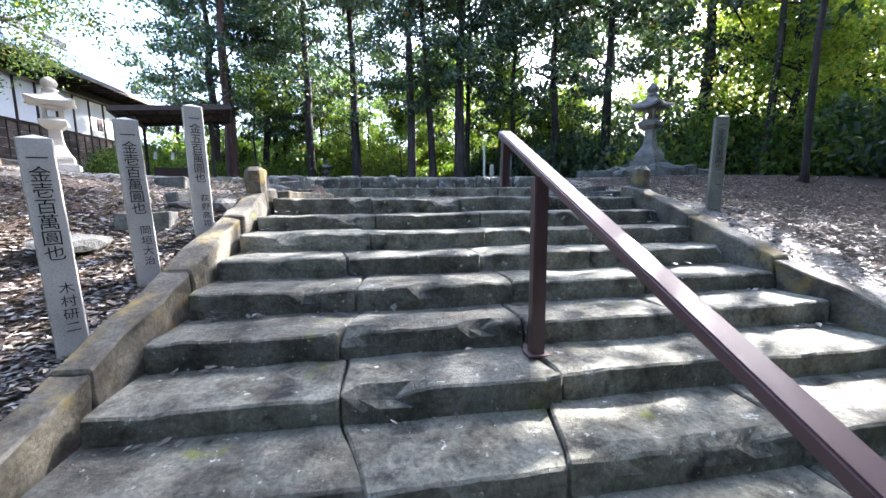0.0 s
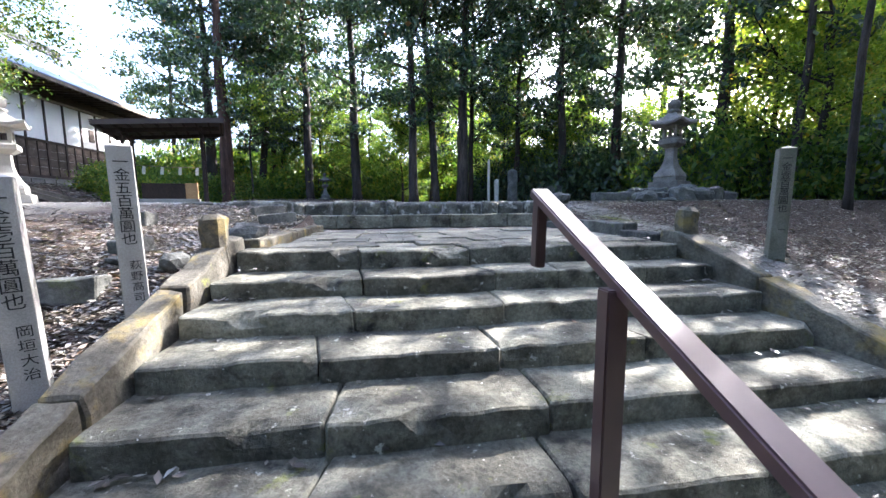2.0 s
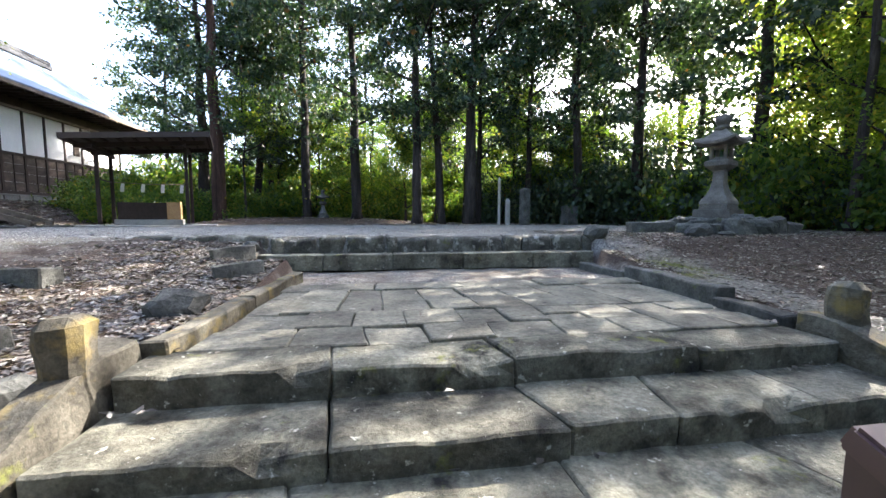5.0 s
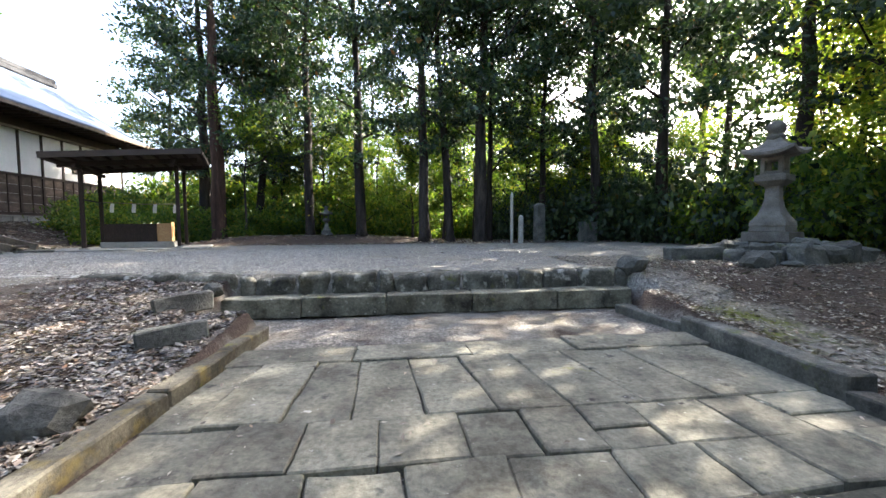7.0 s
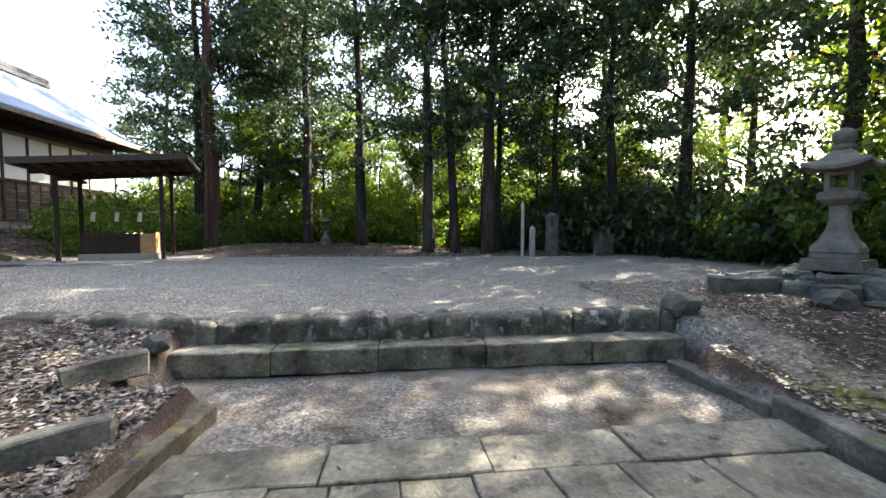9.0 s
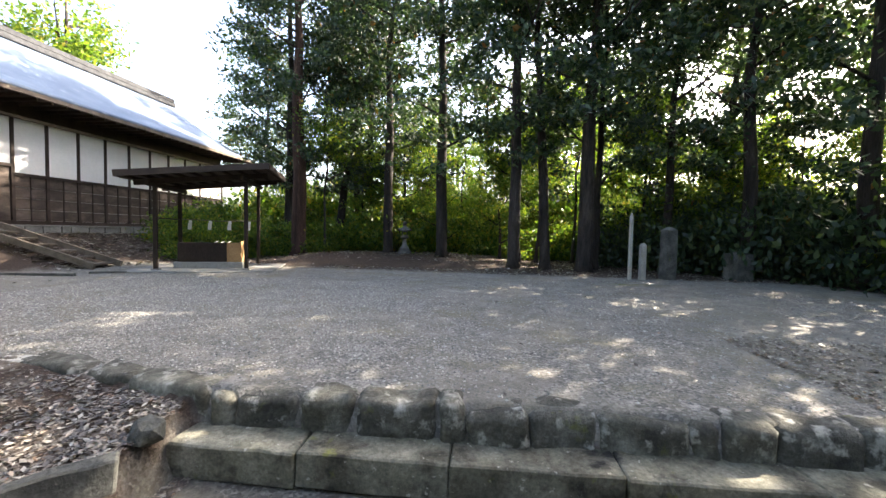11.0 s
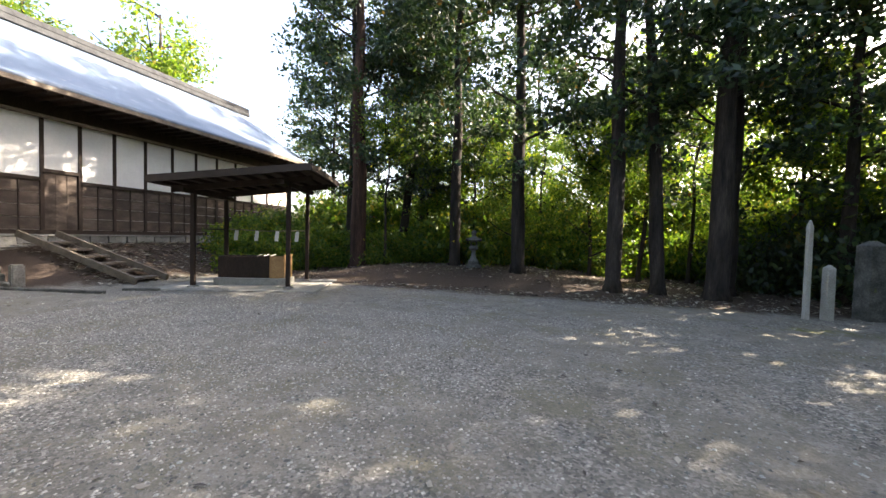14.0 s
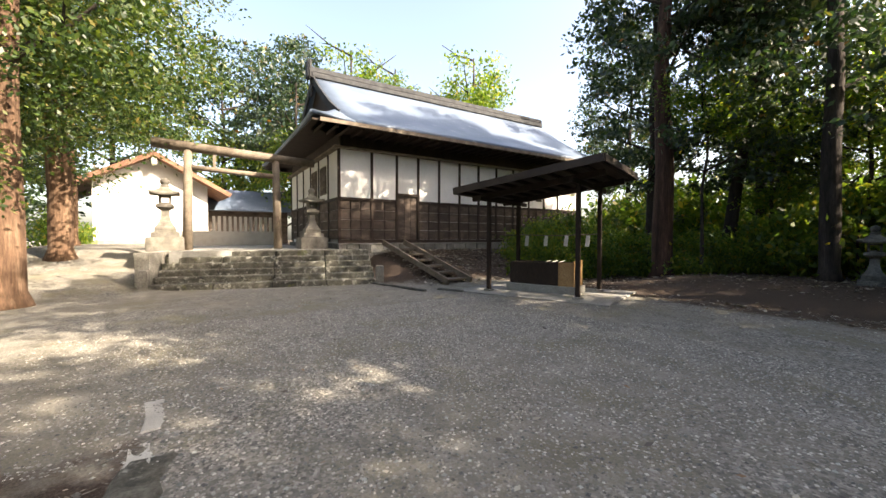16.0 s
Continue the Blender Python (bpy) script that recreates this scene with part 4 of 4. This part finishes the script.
# white storehouse, fence and hall beyond the torii
store = thing("storehouse", pose(-34, 3.3, 1.1, 0, 0, 97), "white-walled storehouse with red-brown gabled roof", "building")
part("wall", bx(-3.1, 3.1, 0, 8, -0.6, 4.2), M_PLASTER, store)
part("foundation", bx(-3.4, 3.4, -0.3, 8.3, -1.2, 0.35), M_RUBBLE, store)
bm = bmesh.new()
pv = [bm.verts.new(c) for c in ((-3.1, 0.0, 4.2), (3.1, 0, 4.2), (0, 0, 5.9), (-3.1, 8, 4.2), (3.1, 8, 4.2), (0, 8, 5.9))]
for f in ((0, 1, 2), (3, 5, 4), (0, 3, 4, 1)):
    bm.faces.new([pv[i] for i in f])
part("gable", bm, M_PLASTER, store)


def roof_slab(sgn):
    bm = bx(-2.6, 2.6, -1.0, 9.0, -0.14, 0.14)
    bm.transform(pose(sgn * 2.15, 0, 4.85, 0, sgn * 29, 0))
    return bm


for sgn in (-1, 1):
    part("roof", roof_slab(sgn), M_COPPER, store)
part("purlin", bx(-0.15, 0.15, -0.9, 0, 5.35, 5.75), M_PALEPOLE, store)
fence = thing("stone_fence", pose(-30, 6.0, 1.14), "pale stone fence of upright posts on the terrace", "fence")
part("fence_base", bx(-0.25, 0.25, -2.2, 4.6, 0, 0.9), M_GRANITE, fence)
for k in range(14):
    y = 0.6 + k * 0.3
    part("fence_post", bx(-0.09, 0.09, y - 0.08, y + 0.08, 0.9, 1.85, bevel=0.01), M_GRANITE, fence)
inner = thing("inner_shrine", pose(-38, 9.5, 1.14), "small grey-roofed inner shrine behind the fence", "building")
part("wall", bx(-3, 0, -3, 3, 0, 2.8), M_PLANKWOOD, inner)
bm = bmesh.new()
pv = [bm.verts.new(c) for c in ((-4, -4, 2.7), (1, -4, 2.7), (1, 4, 2.7), (-4, 4, 2.7), (-1.5, -3.5, 4.6), (-1.5, 3.5, 4.6))]
for f in ((3, 2, 1, 0), (0, 1, 4), (1, 2, 5, 4), (2, 3, 5), (3, 0, 4, 5)):
    bm.faces.new([pv[i] for i in f])
part("roof", bm, M_ROOF, inner)

# ---- posts and monument at the wood's edge ----
for x, y, h, r, nm, lb in ((4.55, 14.7, 2.15, 0.05, "marker_post", "tall thin pale marker post"), (4.98, 14.8, 1.2, 0.085, "marker_post", "short pale marker post"), (5.95, 15.2, 1.75, 0.19, "stone_monument", "upright dark stone monument with pointed top"), (8.4, 15.6, 0.95, 0.3, "stone_monument", "low dark stone monument in shade")):
    bm = loft(bmesh.new(), [(-0.1, r), (h * 0.94, r * 0.95), (h, r * 0.3)], 4)
    bmesh.ops.bevel(bm, geom=bm.edges[:], offset=0.01, segments=1, affect="EDGES")
    ob = part(nm, bm, M_PALEPOLE if r < 0.1 else M_ROCK)
    ob.matrix_world = pose(x, y, ground_z(x, y), 0, 0, 12)
    tagged(ob, lb, "post" if r < 0.1 else "monument")


# ---- trees ----
def leaf_crown(name, seed, clusters, per, rx, rz, size, spread, mat, droop=0.0, core=0.0, flat=0.55):
    """A crown of many small leaves gathered in uneven clumps, with gaps between them."""
    r = np.random.RandomState(seed)
    d = r.normal(size=(clusters, 3))
    d /= np.linalg.norm(d, axis=1)[:, None]
    c = d * (0.35 + 0.65 * r.rand(clusters, 1) ** 0.5) * np.array([rx, rx, rz])
    hr = np.hypot(c[:, 0], c[:, 1])[:, None]
    c[:, :2] *= np.maximum(hr, core) / np.maximum(hr, 1e-3)
    cen = np.repeat(c, per, axis=0) + r.normal(size=(clusters * per, 3)) * np.array([spread, spread, spread * flat])
    cen[:, 2] -= droop * np.hypot(cen[:, 0], cen[:, 1])
    n = len(cen)
    u = r.normal(size=(n, 3))
    u /= np.linalg.norm(u, axis=1)[:, None]
    w = np.cross(u, r.normal(size=(n, 3)))
    w /= np.linalg.norm(w, axis=1)[:, None]
    s = size * (0.6 + 0.8 * r.rand(n, 1))
    vs = np.stack([cen - u * s, cen + w * s * 0.5, cen + u * s, cen - w * s * 0.5], 1).reshape(-1, 3)
    me = bpy.data.meshes.new(name)
    me.vertices.add(4 * n)
    me.vertices.foreach_set("co", vs.ravel())
    me.loops.add(4 * n)
    me.loops.foreach_set("vertex_index", np.arange(4 * n, dtype=np.int32))
    me.polygons.add(n)
    me.polygons.foreach_set("loop_start", np.arange(0, 4 * n, 4, dtype=np.int32))
    me.update(calc_edges=True)
    me.validate()
    me.materials.append(mat)
    return me


CROWNS = [leaf_crown("crown", 11 + k, 52, 105, 2.8, 4.5, 0.11, 0.38, M_LEAF, 0.06, 0.0, 0.45) for k in range(3)]
AIRY = [leaf_crown("crown", 71 + k, 42, 105, 2.8, 4.4, 0.096, 0.32, M_LEAF, 0.06, 1.0, 0.42) for k in range(4)]
YELLOW = [leaf_crown("crown", 81 + k, 44, 90, 2.0, 2.5, 0.08, 0.34, M_LEAF3) for k in range(2)]
LIGHTS = [leaf_crown("crown", 31 + k, 48, 95, 1.7, 2.2, 0.09, 0.33, M_LEAF2) for k in range(2)]
NEEDLES = [leaf_crown("crown", 51, 100, 300, 3.2, 4.0, 0.048, 0.36, M_NEEDLE, 0.25)]
BUSHES = [leaf_crown("foliage", 61 + k, 50, 120, 1.5, 1.0, 0.072, 0.27, m) for k, m in enumerate((M_LEAF2, M_LEAF, M_LEAF2))]


def bough_mesh(seed):
    r = random.Random(seed)
    bm = bmesh.new()
    L = r.uniform(1.5, 2.4)
    tube(bm, [(0, 0, 0), (L * 0.5, 0.1, L * 0.25), (L, 0.3, L * 0.65)], [0.06, 0.04, 0.012], 6)
    tube(bm, [(L * 0.5, 0.1, L * 0.25), (L * 0.8, -0.4, L * 0.4)], [0.03, 0.008], 5)
    me = bpy.data.meshes.new("limb")
    bm.to_mesh(me)
    bm.free()
    me.materials.append(M_BARK)
    return me


BOUGHS = [bough_mesh(k) for k in range(4)]


def tree(x, y, h, r, crowns, bark=M_BARK, lean=(0, 0), cz=0.68, scale=1.0, label="tall evergreen tree with slim dark trunk", group="woodland trees", stack=1, seed=0):
    q = random.Random(int(x * 100 + y * 10 + seed))
    z0 = ground_z(x, y)
    t = thing("tree", pose(x, y, z0, 0, 0, 0), label, "tree", group)
    pts, rad = [], []
    for k in range(9):
        f = k / 8
        pts.append((lean[0] * f * h + 0.18 * math.sin(f * 5 + q.random() * 6) * f, lean[1] * f * h + 0.18 * math.cos(f * 4 + q.random() * 6) * f, -0.3 + f * (h + 0.3)))
        rad.append(r * 1.18 * (1.45 if k == 0 else 1.0 - 0.78 * f))
    pts.insert(1, (0, 0, 0.35))
    rad.insert(1, r * 1.05)
    part("trunk", tube(bmesh.new(), pts, rad, 12), bark, t, smooth=True)
    for s in range(stack):
        f = cz + (s - (stack - 1)) * 0.3
        c = new("crown", q.choice(CROWNS if crowns is AIRY and s == stack - 1 else crowns))
        c.parent = t
        c.matrix_basis = Matrix.LocRotScale((lean[0] * f * h, lean[1] * f * h, f * h), Euler((0, 0, q.random() * 6.28)), Vector((1, 1, 1)) * scale * q.uniform(0.9, 1.15))
        for j in range(5):
            l = new("limb", q.choice(BOUGHS))
            l.parent = t
            fz = f * h + (-3.2 + j * 1.3) * scale
            l.matrix_basis = Matrix.LocRotScale((lean[0] * fz, lean[1] * fz, fz), Euler((0, 0, j * 2.4 + q.random())), Vector((1, 1, 1)) * scale)
    return t


# the trunks at the edge of the plaza
for x, y, h, r, lean in ((-5.1, 21.6, 17, 0.24, (0, 0)), (-2.1, 19.9, 16, 0.25, (-0.01, 0)), (1.05, 17.5, 17, 0.22, (0.004, 0)), (2.35, 17.7, 15, 0.2, (-0.05, 0.02)),
                         (3.75, 17.2, 17, 0.28, (0.012, 0)), (4.5, 18.4, 13, 0.15, (0.01, 0)), (7.2, 18.2, 14, 0.16, (0.02, 0)), (9.3, 16.6, 15, 0.22, (-0.02, 0)), (11.0, 14.2, 15, 0.24, (0.0, 0)),
                         (10.2, 19.6, 14, 0.18, (0.03, 0)), (13.0, 10.2, 15, 0.24, (0.02, 0.0))):
    tree(x, y, h, r, AIRY, lean=lean, stack=2, scale=1.12, cz=0.84)
for x, y, h, r, lean in ((-9.6, 20.8, 17, 0.34, (0, 0)), (-8.6, 23.5, 15, 0.22, (0.12, 0.0)), (-11.5, 23.6, 16, 0.3, (0.0, 0)), (-7.4, 25.5, 15, 0.25, (0.02, 0))):
    tree(x, y, h, r, AIRY, M_REDBARK if r > 0.33 else M_BARK, lean, stack=2, scale=1.1, cz=0.78, label="tall evergreen tree with reddish trunk" if r > 0.33 else "tall evergreen tree with leaning dark trunk")
# deeper wood
for k in range(12):
    a = (k + rng.random()) / 12
    x = -18 + a * 44 + rng.uniform(-1, 1)
    y = rng.uniform(26, 40) - max(0, x - 8) * 0.7
    tree(x, y, rng.uniform(11, 17), rng.uniform(0.12, 0.26), AIRY if rng.random() < 0.3 else LIGHTS, stack=2, scale=rng.uniform(0.95, 1.25), cz=0.78)
for k in range(7):
    x, y = rng.uniform(17, 30), -9 + 3.2 * k
    tree(x, y, rng.uniform(10, 16), rng.uniform(0.12, 0.24), CROWNS if rng.random() < 0.35 else LIGHTS, stack=2, scale=rng.uniform(1.1, 1.5), cz=0.78)
# trees added with high crowns above the view, to block sun on the steps
for x, y, h in ((9.6, 3.2, 14.5), (7.4, -0.2, 14), (12.5, 0.5, 16)):
    tree(x, y, h, 0.075, CROWNS, stack=1, scale=1.15, cz=0.86)
for x, y in ((9.0, -6.5), (12.0, -4.0)):
    tree(x, y, 12, 0.13, LIGHTS, stack=2, scale=1.3, cz=0.8, label="young broadleaf tree with yellow-green leaves")
for x, y in ((17.5, 18.0),):
    tree(x, y, 15, 0.2, AIRY, stack=2, scale=1.3, cz=0.76)
# slim young trunks between the tall ones, and sunlit yellow trees at the open side
for k in range(22):
    x = -8 + k * 1.05 + rng.uniform(-0.5, 0.5)
    y = rng.uniform(21, 27) - max(0, x - 4) * 0.45
    tree(x, y, rng.uniform(6, 9.5), rng.uniform(0.05, 0.09), LIGHTS, lean=(rng.uniform(-0.06, 0.06), rng.uniform(-0.03, 0.03)), stack=2 if k % 3 else 1, scale=rng.uniform(0.6, 0.9), cz=0.7, label="slim young tree with bright green leaves")
tree(12.2, 6.6, 12.5, 0.12, AIRY, lean=(0.03, -0.01), stack=1, scale=1.05, cz=0.78)
for x, y, h, s in ((14.6, 8.6, 8.5, 1.15), (16.6, 11.2, 10, 1.3), (18.4, 8.4, 10, 1.4), (13.2, 6.6, 6.5, 0.8), (20.5, 12.5, 12, 1.5)):
    tree(x, y, h, 0.14, YELLOW, stack=2, scale=s, cz=0.8, label="sunlit tree with yellow-green autumn leaves")
# behind the hall and the storehouse
for x, y, h, s in ((-31, 16, 15, 1.2), (-34, 21, 16, 1.2), (-30, 27, 17, 1.4), (-37, 13, 14, 1.2), (-44, 8, 16, 1.5), (-43, 0, 16, 1.5), (-46, -8, 17, 1.6), (-40, -6, 15, 1.4), (-48, 14, 17, 1.6)):
    tree(x, y, h, 0.25, LIGHTS + CROWNS[:1], stack=2, scale=s * 1.25, cz=0.78, group="trees behind the hall", label="sunlit tree with pale green crown")
# big cedars on the road side
for x, y, h, r, s in ((-14.3, 2.0, 19, 0.36, 1.3), (-17.2, 0.4, 19, 0.3, 1.25), (-20.5, 1.6, 19, 0.33, 1.4), (-25.5, 0.8, 18, 0.3, 1.0), (-23, -4, 18, 0.3, 1.1), (-29, -3.5, 17, 0.3, 1.1)):
    tree(x, y, h, r, NEEDLES, M_CEDAR, (0.012, 0.004), stack=2, scale=s, cz=0.8, group="roadside cedars", label="big cedar with reddish bark and drooping boughs")
tree(-6.9, 2.3, 5.2, 0.12, NEEDLES, M_CEDAR, stack=1, scale=0.55, cz=0.75, group="roadside cedars", label="small cedar with yellowed needles beside the bank")
# unseen trees added behind the walker and to the south, to shade the stairs
for x, y in ((6.0, -7.5), (-9.5, -9.0), (1.5, -14.0), (-4.5, -13.0), (14, -12), (7.5, -13), (-15, -8), (-11, -15), (-1.5, -19), (4.5, -20), (-7, -20), (10.5, -18), (-16, -18)):
    tree(x, y, 15, 0.24, CROWNS, stack=2, scale=1.4, cz=0.76)


stem_bm = tube(bmesh.new(), [(0, 0, 0), (0.3, 0, 0.8), (0.8, 0.1, 1.5)], [0.03, 0.022, 0.008], 5)
STEM = bpy.data.meshes.new("stem")
stem_bm.to_mesh(STEM)
stem_bm.free()
STEM.materials.append(M_BARK)


def bush(x, y, s, k, label="leafy green shrub at the wood's edge"):
    b = thing("shrub", pose(x, y, ground_z(x, y), 0, 0, k * 77), label, "shrub", "undergrowth")
    o = new("foliage", BUSHES[k % 3])
    o.parent = b
    o.matrix_basis = Matrix.LocRotScale((0, 0, 0.75 * s), None, Vector((s, s, s * 1.25)))
    for j in range(3):
        l = new("stem", STEM)
        l.parent = b
        l.matrix_basis = Matrix.LocRotScale((0, 0, -0.1), Euler((0, 0, j * 2.1)), Vector((s, s, s)))


for k in range(34):
    x = -14 + k * 0.85 + rng.uniform(-0.6, 0.6)
    y = 22.6 + rng.uniform(-0.8, 3.5) - max(0, x - 5) * 0.42
    bush(x, y, rng.uniform(0.6, 1.5), k % 2 * 2)
for k in range(22):
    x = -16 + k * 1.6 + rng.uniform(-0.6, 0.6)
    y = 28 + rng.uniform(-1, 3) - max(0, x - 5) * 0.4
    bush(x, y, rng.uniform(1.5, 2.4), k % 2 * 2)
for k in range(22):
    y = 14.5 - k * 1.0
    bush(13.5 + rng.uniform(-1.2, 3.5) + (2 if y < 4 else 0), y, rng.uniform(0.8, 1.5), k)
for x, y, s in ((8.2, 19.0, 1.5), (10.0, 17.6, 1.7), (11.5, 15.6, 1.6), (12.6, 13.0, 1.8), (6.4, 20.5, 1.3), (13.5, 10.6, 1.7), (9.2, 20.6, 1.6), (12.2, 17.8, 1.7)):
    bush(x, y, s, 1, "dark evergreen shrub in shade")
for k, (x, y, s) in enumerate(((-13.0, 17.6, 0.8), (-14.2, 18.8, 1.0), (-11.9, 19.2, 0.8), (-15.0, 21.0, 1.1), (-12.8, 21.5, 1.0), (-32, -1, 1.0))):
    bush(x, y, s, k % 2 * 2)


# hedge added out of view behind the walker, keeps light off the risers
for k in range(12):
    bush(-11 + k * 2.1 + rng.uniform(-0.5, 0.5), -15.5 + rng.uniform(-1.5, 1.0), rng.uniform(2.6, 3.4), 1, "unseen evergreen shrub added below the stairs to block light")


# ---- fallen leaves and pebbles ----
def scatter(name, n, place, size, mat, label, category, seed, pebble=False):
    r = random.Random(seed)
    vs, fs = [], []
    tries = 0
    while len(fs) < n * (4 if pebble else 1) and tries < n * 6:
        tries += 1
        p = place(r)
        if p is None:
            continue
        x, y, z = p
        s, a = size * r.uniform(0.5, 1.5), r.random() * 6.283
        c, d = math.cos(a) * s, math.sin(a) * s
        b = len(vs)
        if pebble:
            h = s * 0.6
            vs += [(x + c, y + d, z), (x - d, y + c, z), (x - c, y - d, z), (x + d, y - c, z), (x, y, z + h)]
            fs += [(b, b + 1, b + 4), (b + 1, b + 2, b + 4), (b + 2, b + 3, b + 4), (b + 3, b, b + 4)]
        else:
            t = [r.uniform(-0.35, 0.35) * s for _ in range(2)]
            z += 0.006 + abs(t[0])
            k = r.uniform(0.35, 0.55)
            vs += [(x + c, y + d, z + t[0]), (x - d * k, y + c * k, z + t[1]), (x - c, y - d, z - t[0] * 0.6), (x + d * k, y - c * k, z + abs(t[1]) * 0.5)]
            fs.append((b, b + 1, b + 2, b + 3))
    me = bpy.data.meshes.new(name)
    me.from_pydata(vs, [], fs)
    me.materials.append(mat)
    return tagged(new(name, me), label, category, kind="stuff")


def on_left(r):
    y = r.uniform(-4.5, 6.0)
    x = (-2.05 if 0.4 < y < 3.5 else -2.5) - 5.5 * r.random() ** 1.4
    if r.random() < sstep(3.4, 5.2, -x) * (1.0 if y > 2.5 else 0.8 if y > 0 else 0.4):
        return None
    if y > kerb_y(x) - 0.1 or x > -2.4 + 0.07 * min(y, 0) + (0.4 if 0.4 < y < 3.5 else 0):
        return None
    return x, y, ground_z(x, y)


def on_right(r):
    x, y = 3.1 + 8 * r.random() ** 1.3, r.uniform(-4.5, 7.5)
    if x < 3.0 - 0.06 * y:
        return None
    return x, y, ground_z(x, y)


def on_plaza(r):
    x, y = r.uniform(-13, 9), r.uniform(5.0, 16.5)
    return x, y, ground_z(x, y)


def on_wood(r):
    x, y = r.uniform(-16, 14), r.uniform(14.5, 27)
    if mould_at(x, y) < 0.3 or (x < -6.5 and y < 16.4):
        return None
    return x, y, ground_z(x, y)


def on_bank(r):
    x, y = r.uniform(-17.2, -12.6), r.uniform(12.2, 22)
    return x, y, ground_z(x, y)


def on_steps(r):
    i = r.randrange(10)
    x = r.choice((-2.1 + 0.4 * r.random() ** 2, 2.6 - 0.4 * r.random() ** 2, r.uniform(-2, 2.5)))
    return x, -RUN * i + RUN - r.random() * 0.06 - 0.03, -0.52 - RISE * i + 0.012


def on_landing(r):
    return r.uniform(-1.8, 2.7), r.uniform(0.3, 4.4), -0.5


scatter("fallen_leaves", 42000, on_left, 0.027, M_LITTER, "thick brown and grey fallen leaves on the bank", "leaves", 1)
scatter("fallen_leaves", 36000, on_right, 0.027, M_LITTER, "dull brown fallen leaves on the shaded bank", "leaves", 2)
scatter("fallen_leaves", 1300, on_plaza, 0.035, M_LITTER, "scattered fallen leaves on the gravel", "leaves", 3)
scatter("fallen_leaves", 9000, on_wood, 0.06, M_LITTER, "fallen leaves on the woodland floor", "leaves", 4)
scatter("fallen_leaves", 4000, on_bank, 0.07, M_LITTER, "fallen leaves on the bank below the hall", "leaves", 5)
scatter("fallen_leaves", 260, on_steps, 0.03, M_LITTER, "dead leaves caught on the steps", "leaves", 6)
scatter("fallen_leaves", 120, on_landing, 0.022, M_LITTER, "dead leaves on the landing", "leaves", 7)
scatter("pebbles", 14000, on_plaza, 0.016, M_PEBBLE, "loose grey pebbles on the plaza", "pebbles", 8, True)



def on_near_gravel(r):
    x, y = r.uniform(-10, 4), 3.2 + 9 * r.random()
    if y < 5.2 and (x > -5.2 or r.random() > (y - 3.2) / 2):
        return None
    if r.random() < 0.85 * sstep(-3.5, 0.5, x + 1.5 * noise.noise(Vector((x * 0.5, y * 0.5, 9)))):
        return None
    return x, y, ground_z(x, y)


scatter("pebbles", 60000, on_near_gravel, 0.012, M_PEBBLE, "fine grey gravel lying loose on the plaza", "pebbles", 9, True)
scatter("pebbles", 5000, on_left, 0.02, M_RUBBLE, "small pale stones among the leaves", "pebbles", 10, True)

# worn white line stones in the gravel
for k, (x, y, L) in enumerate(((-5.1, 5.32, 0.45), (-5.85, 5.35, 0.7))):
    ob = part("flat_stone", worn_block(-L / 2, L / 2, -0.075, 0.075, -0.08, 0.012, 900 + k, 0.03, 0.06), M_GRANITE)
    ob.matrix_world = pose(x, y, 0.0, 0, 0, 4)
    tagged(ob, "worn pale stone set flush in the gravel", "stone", "flush stones", "structure")
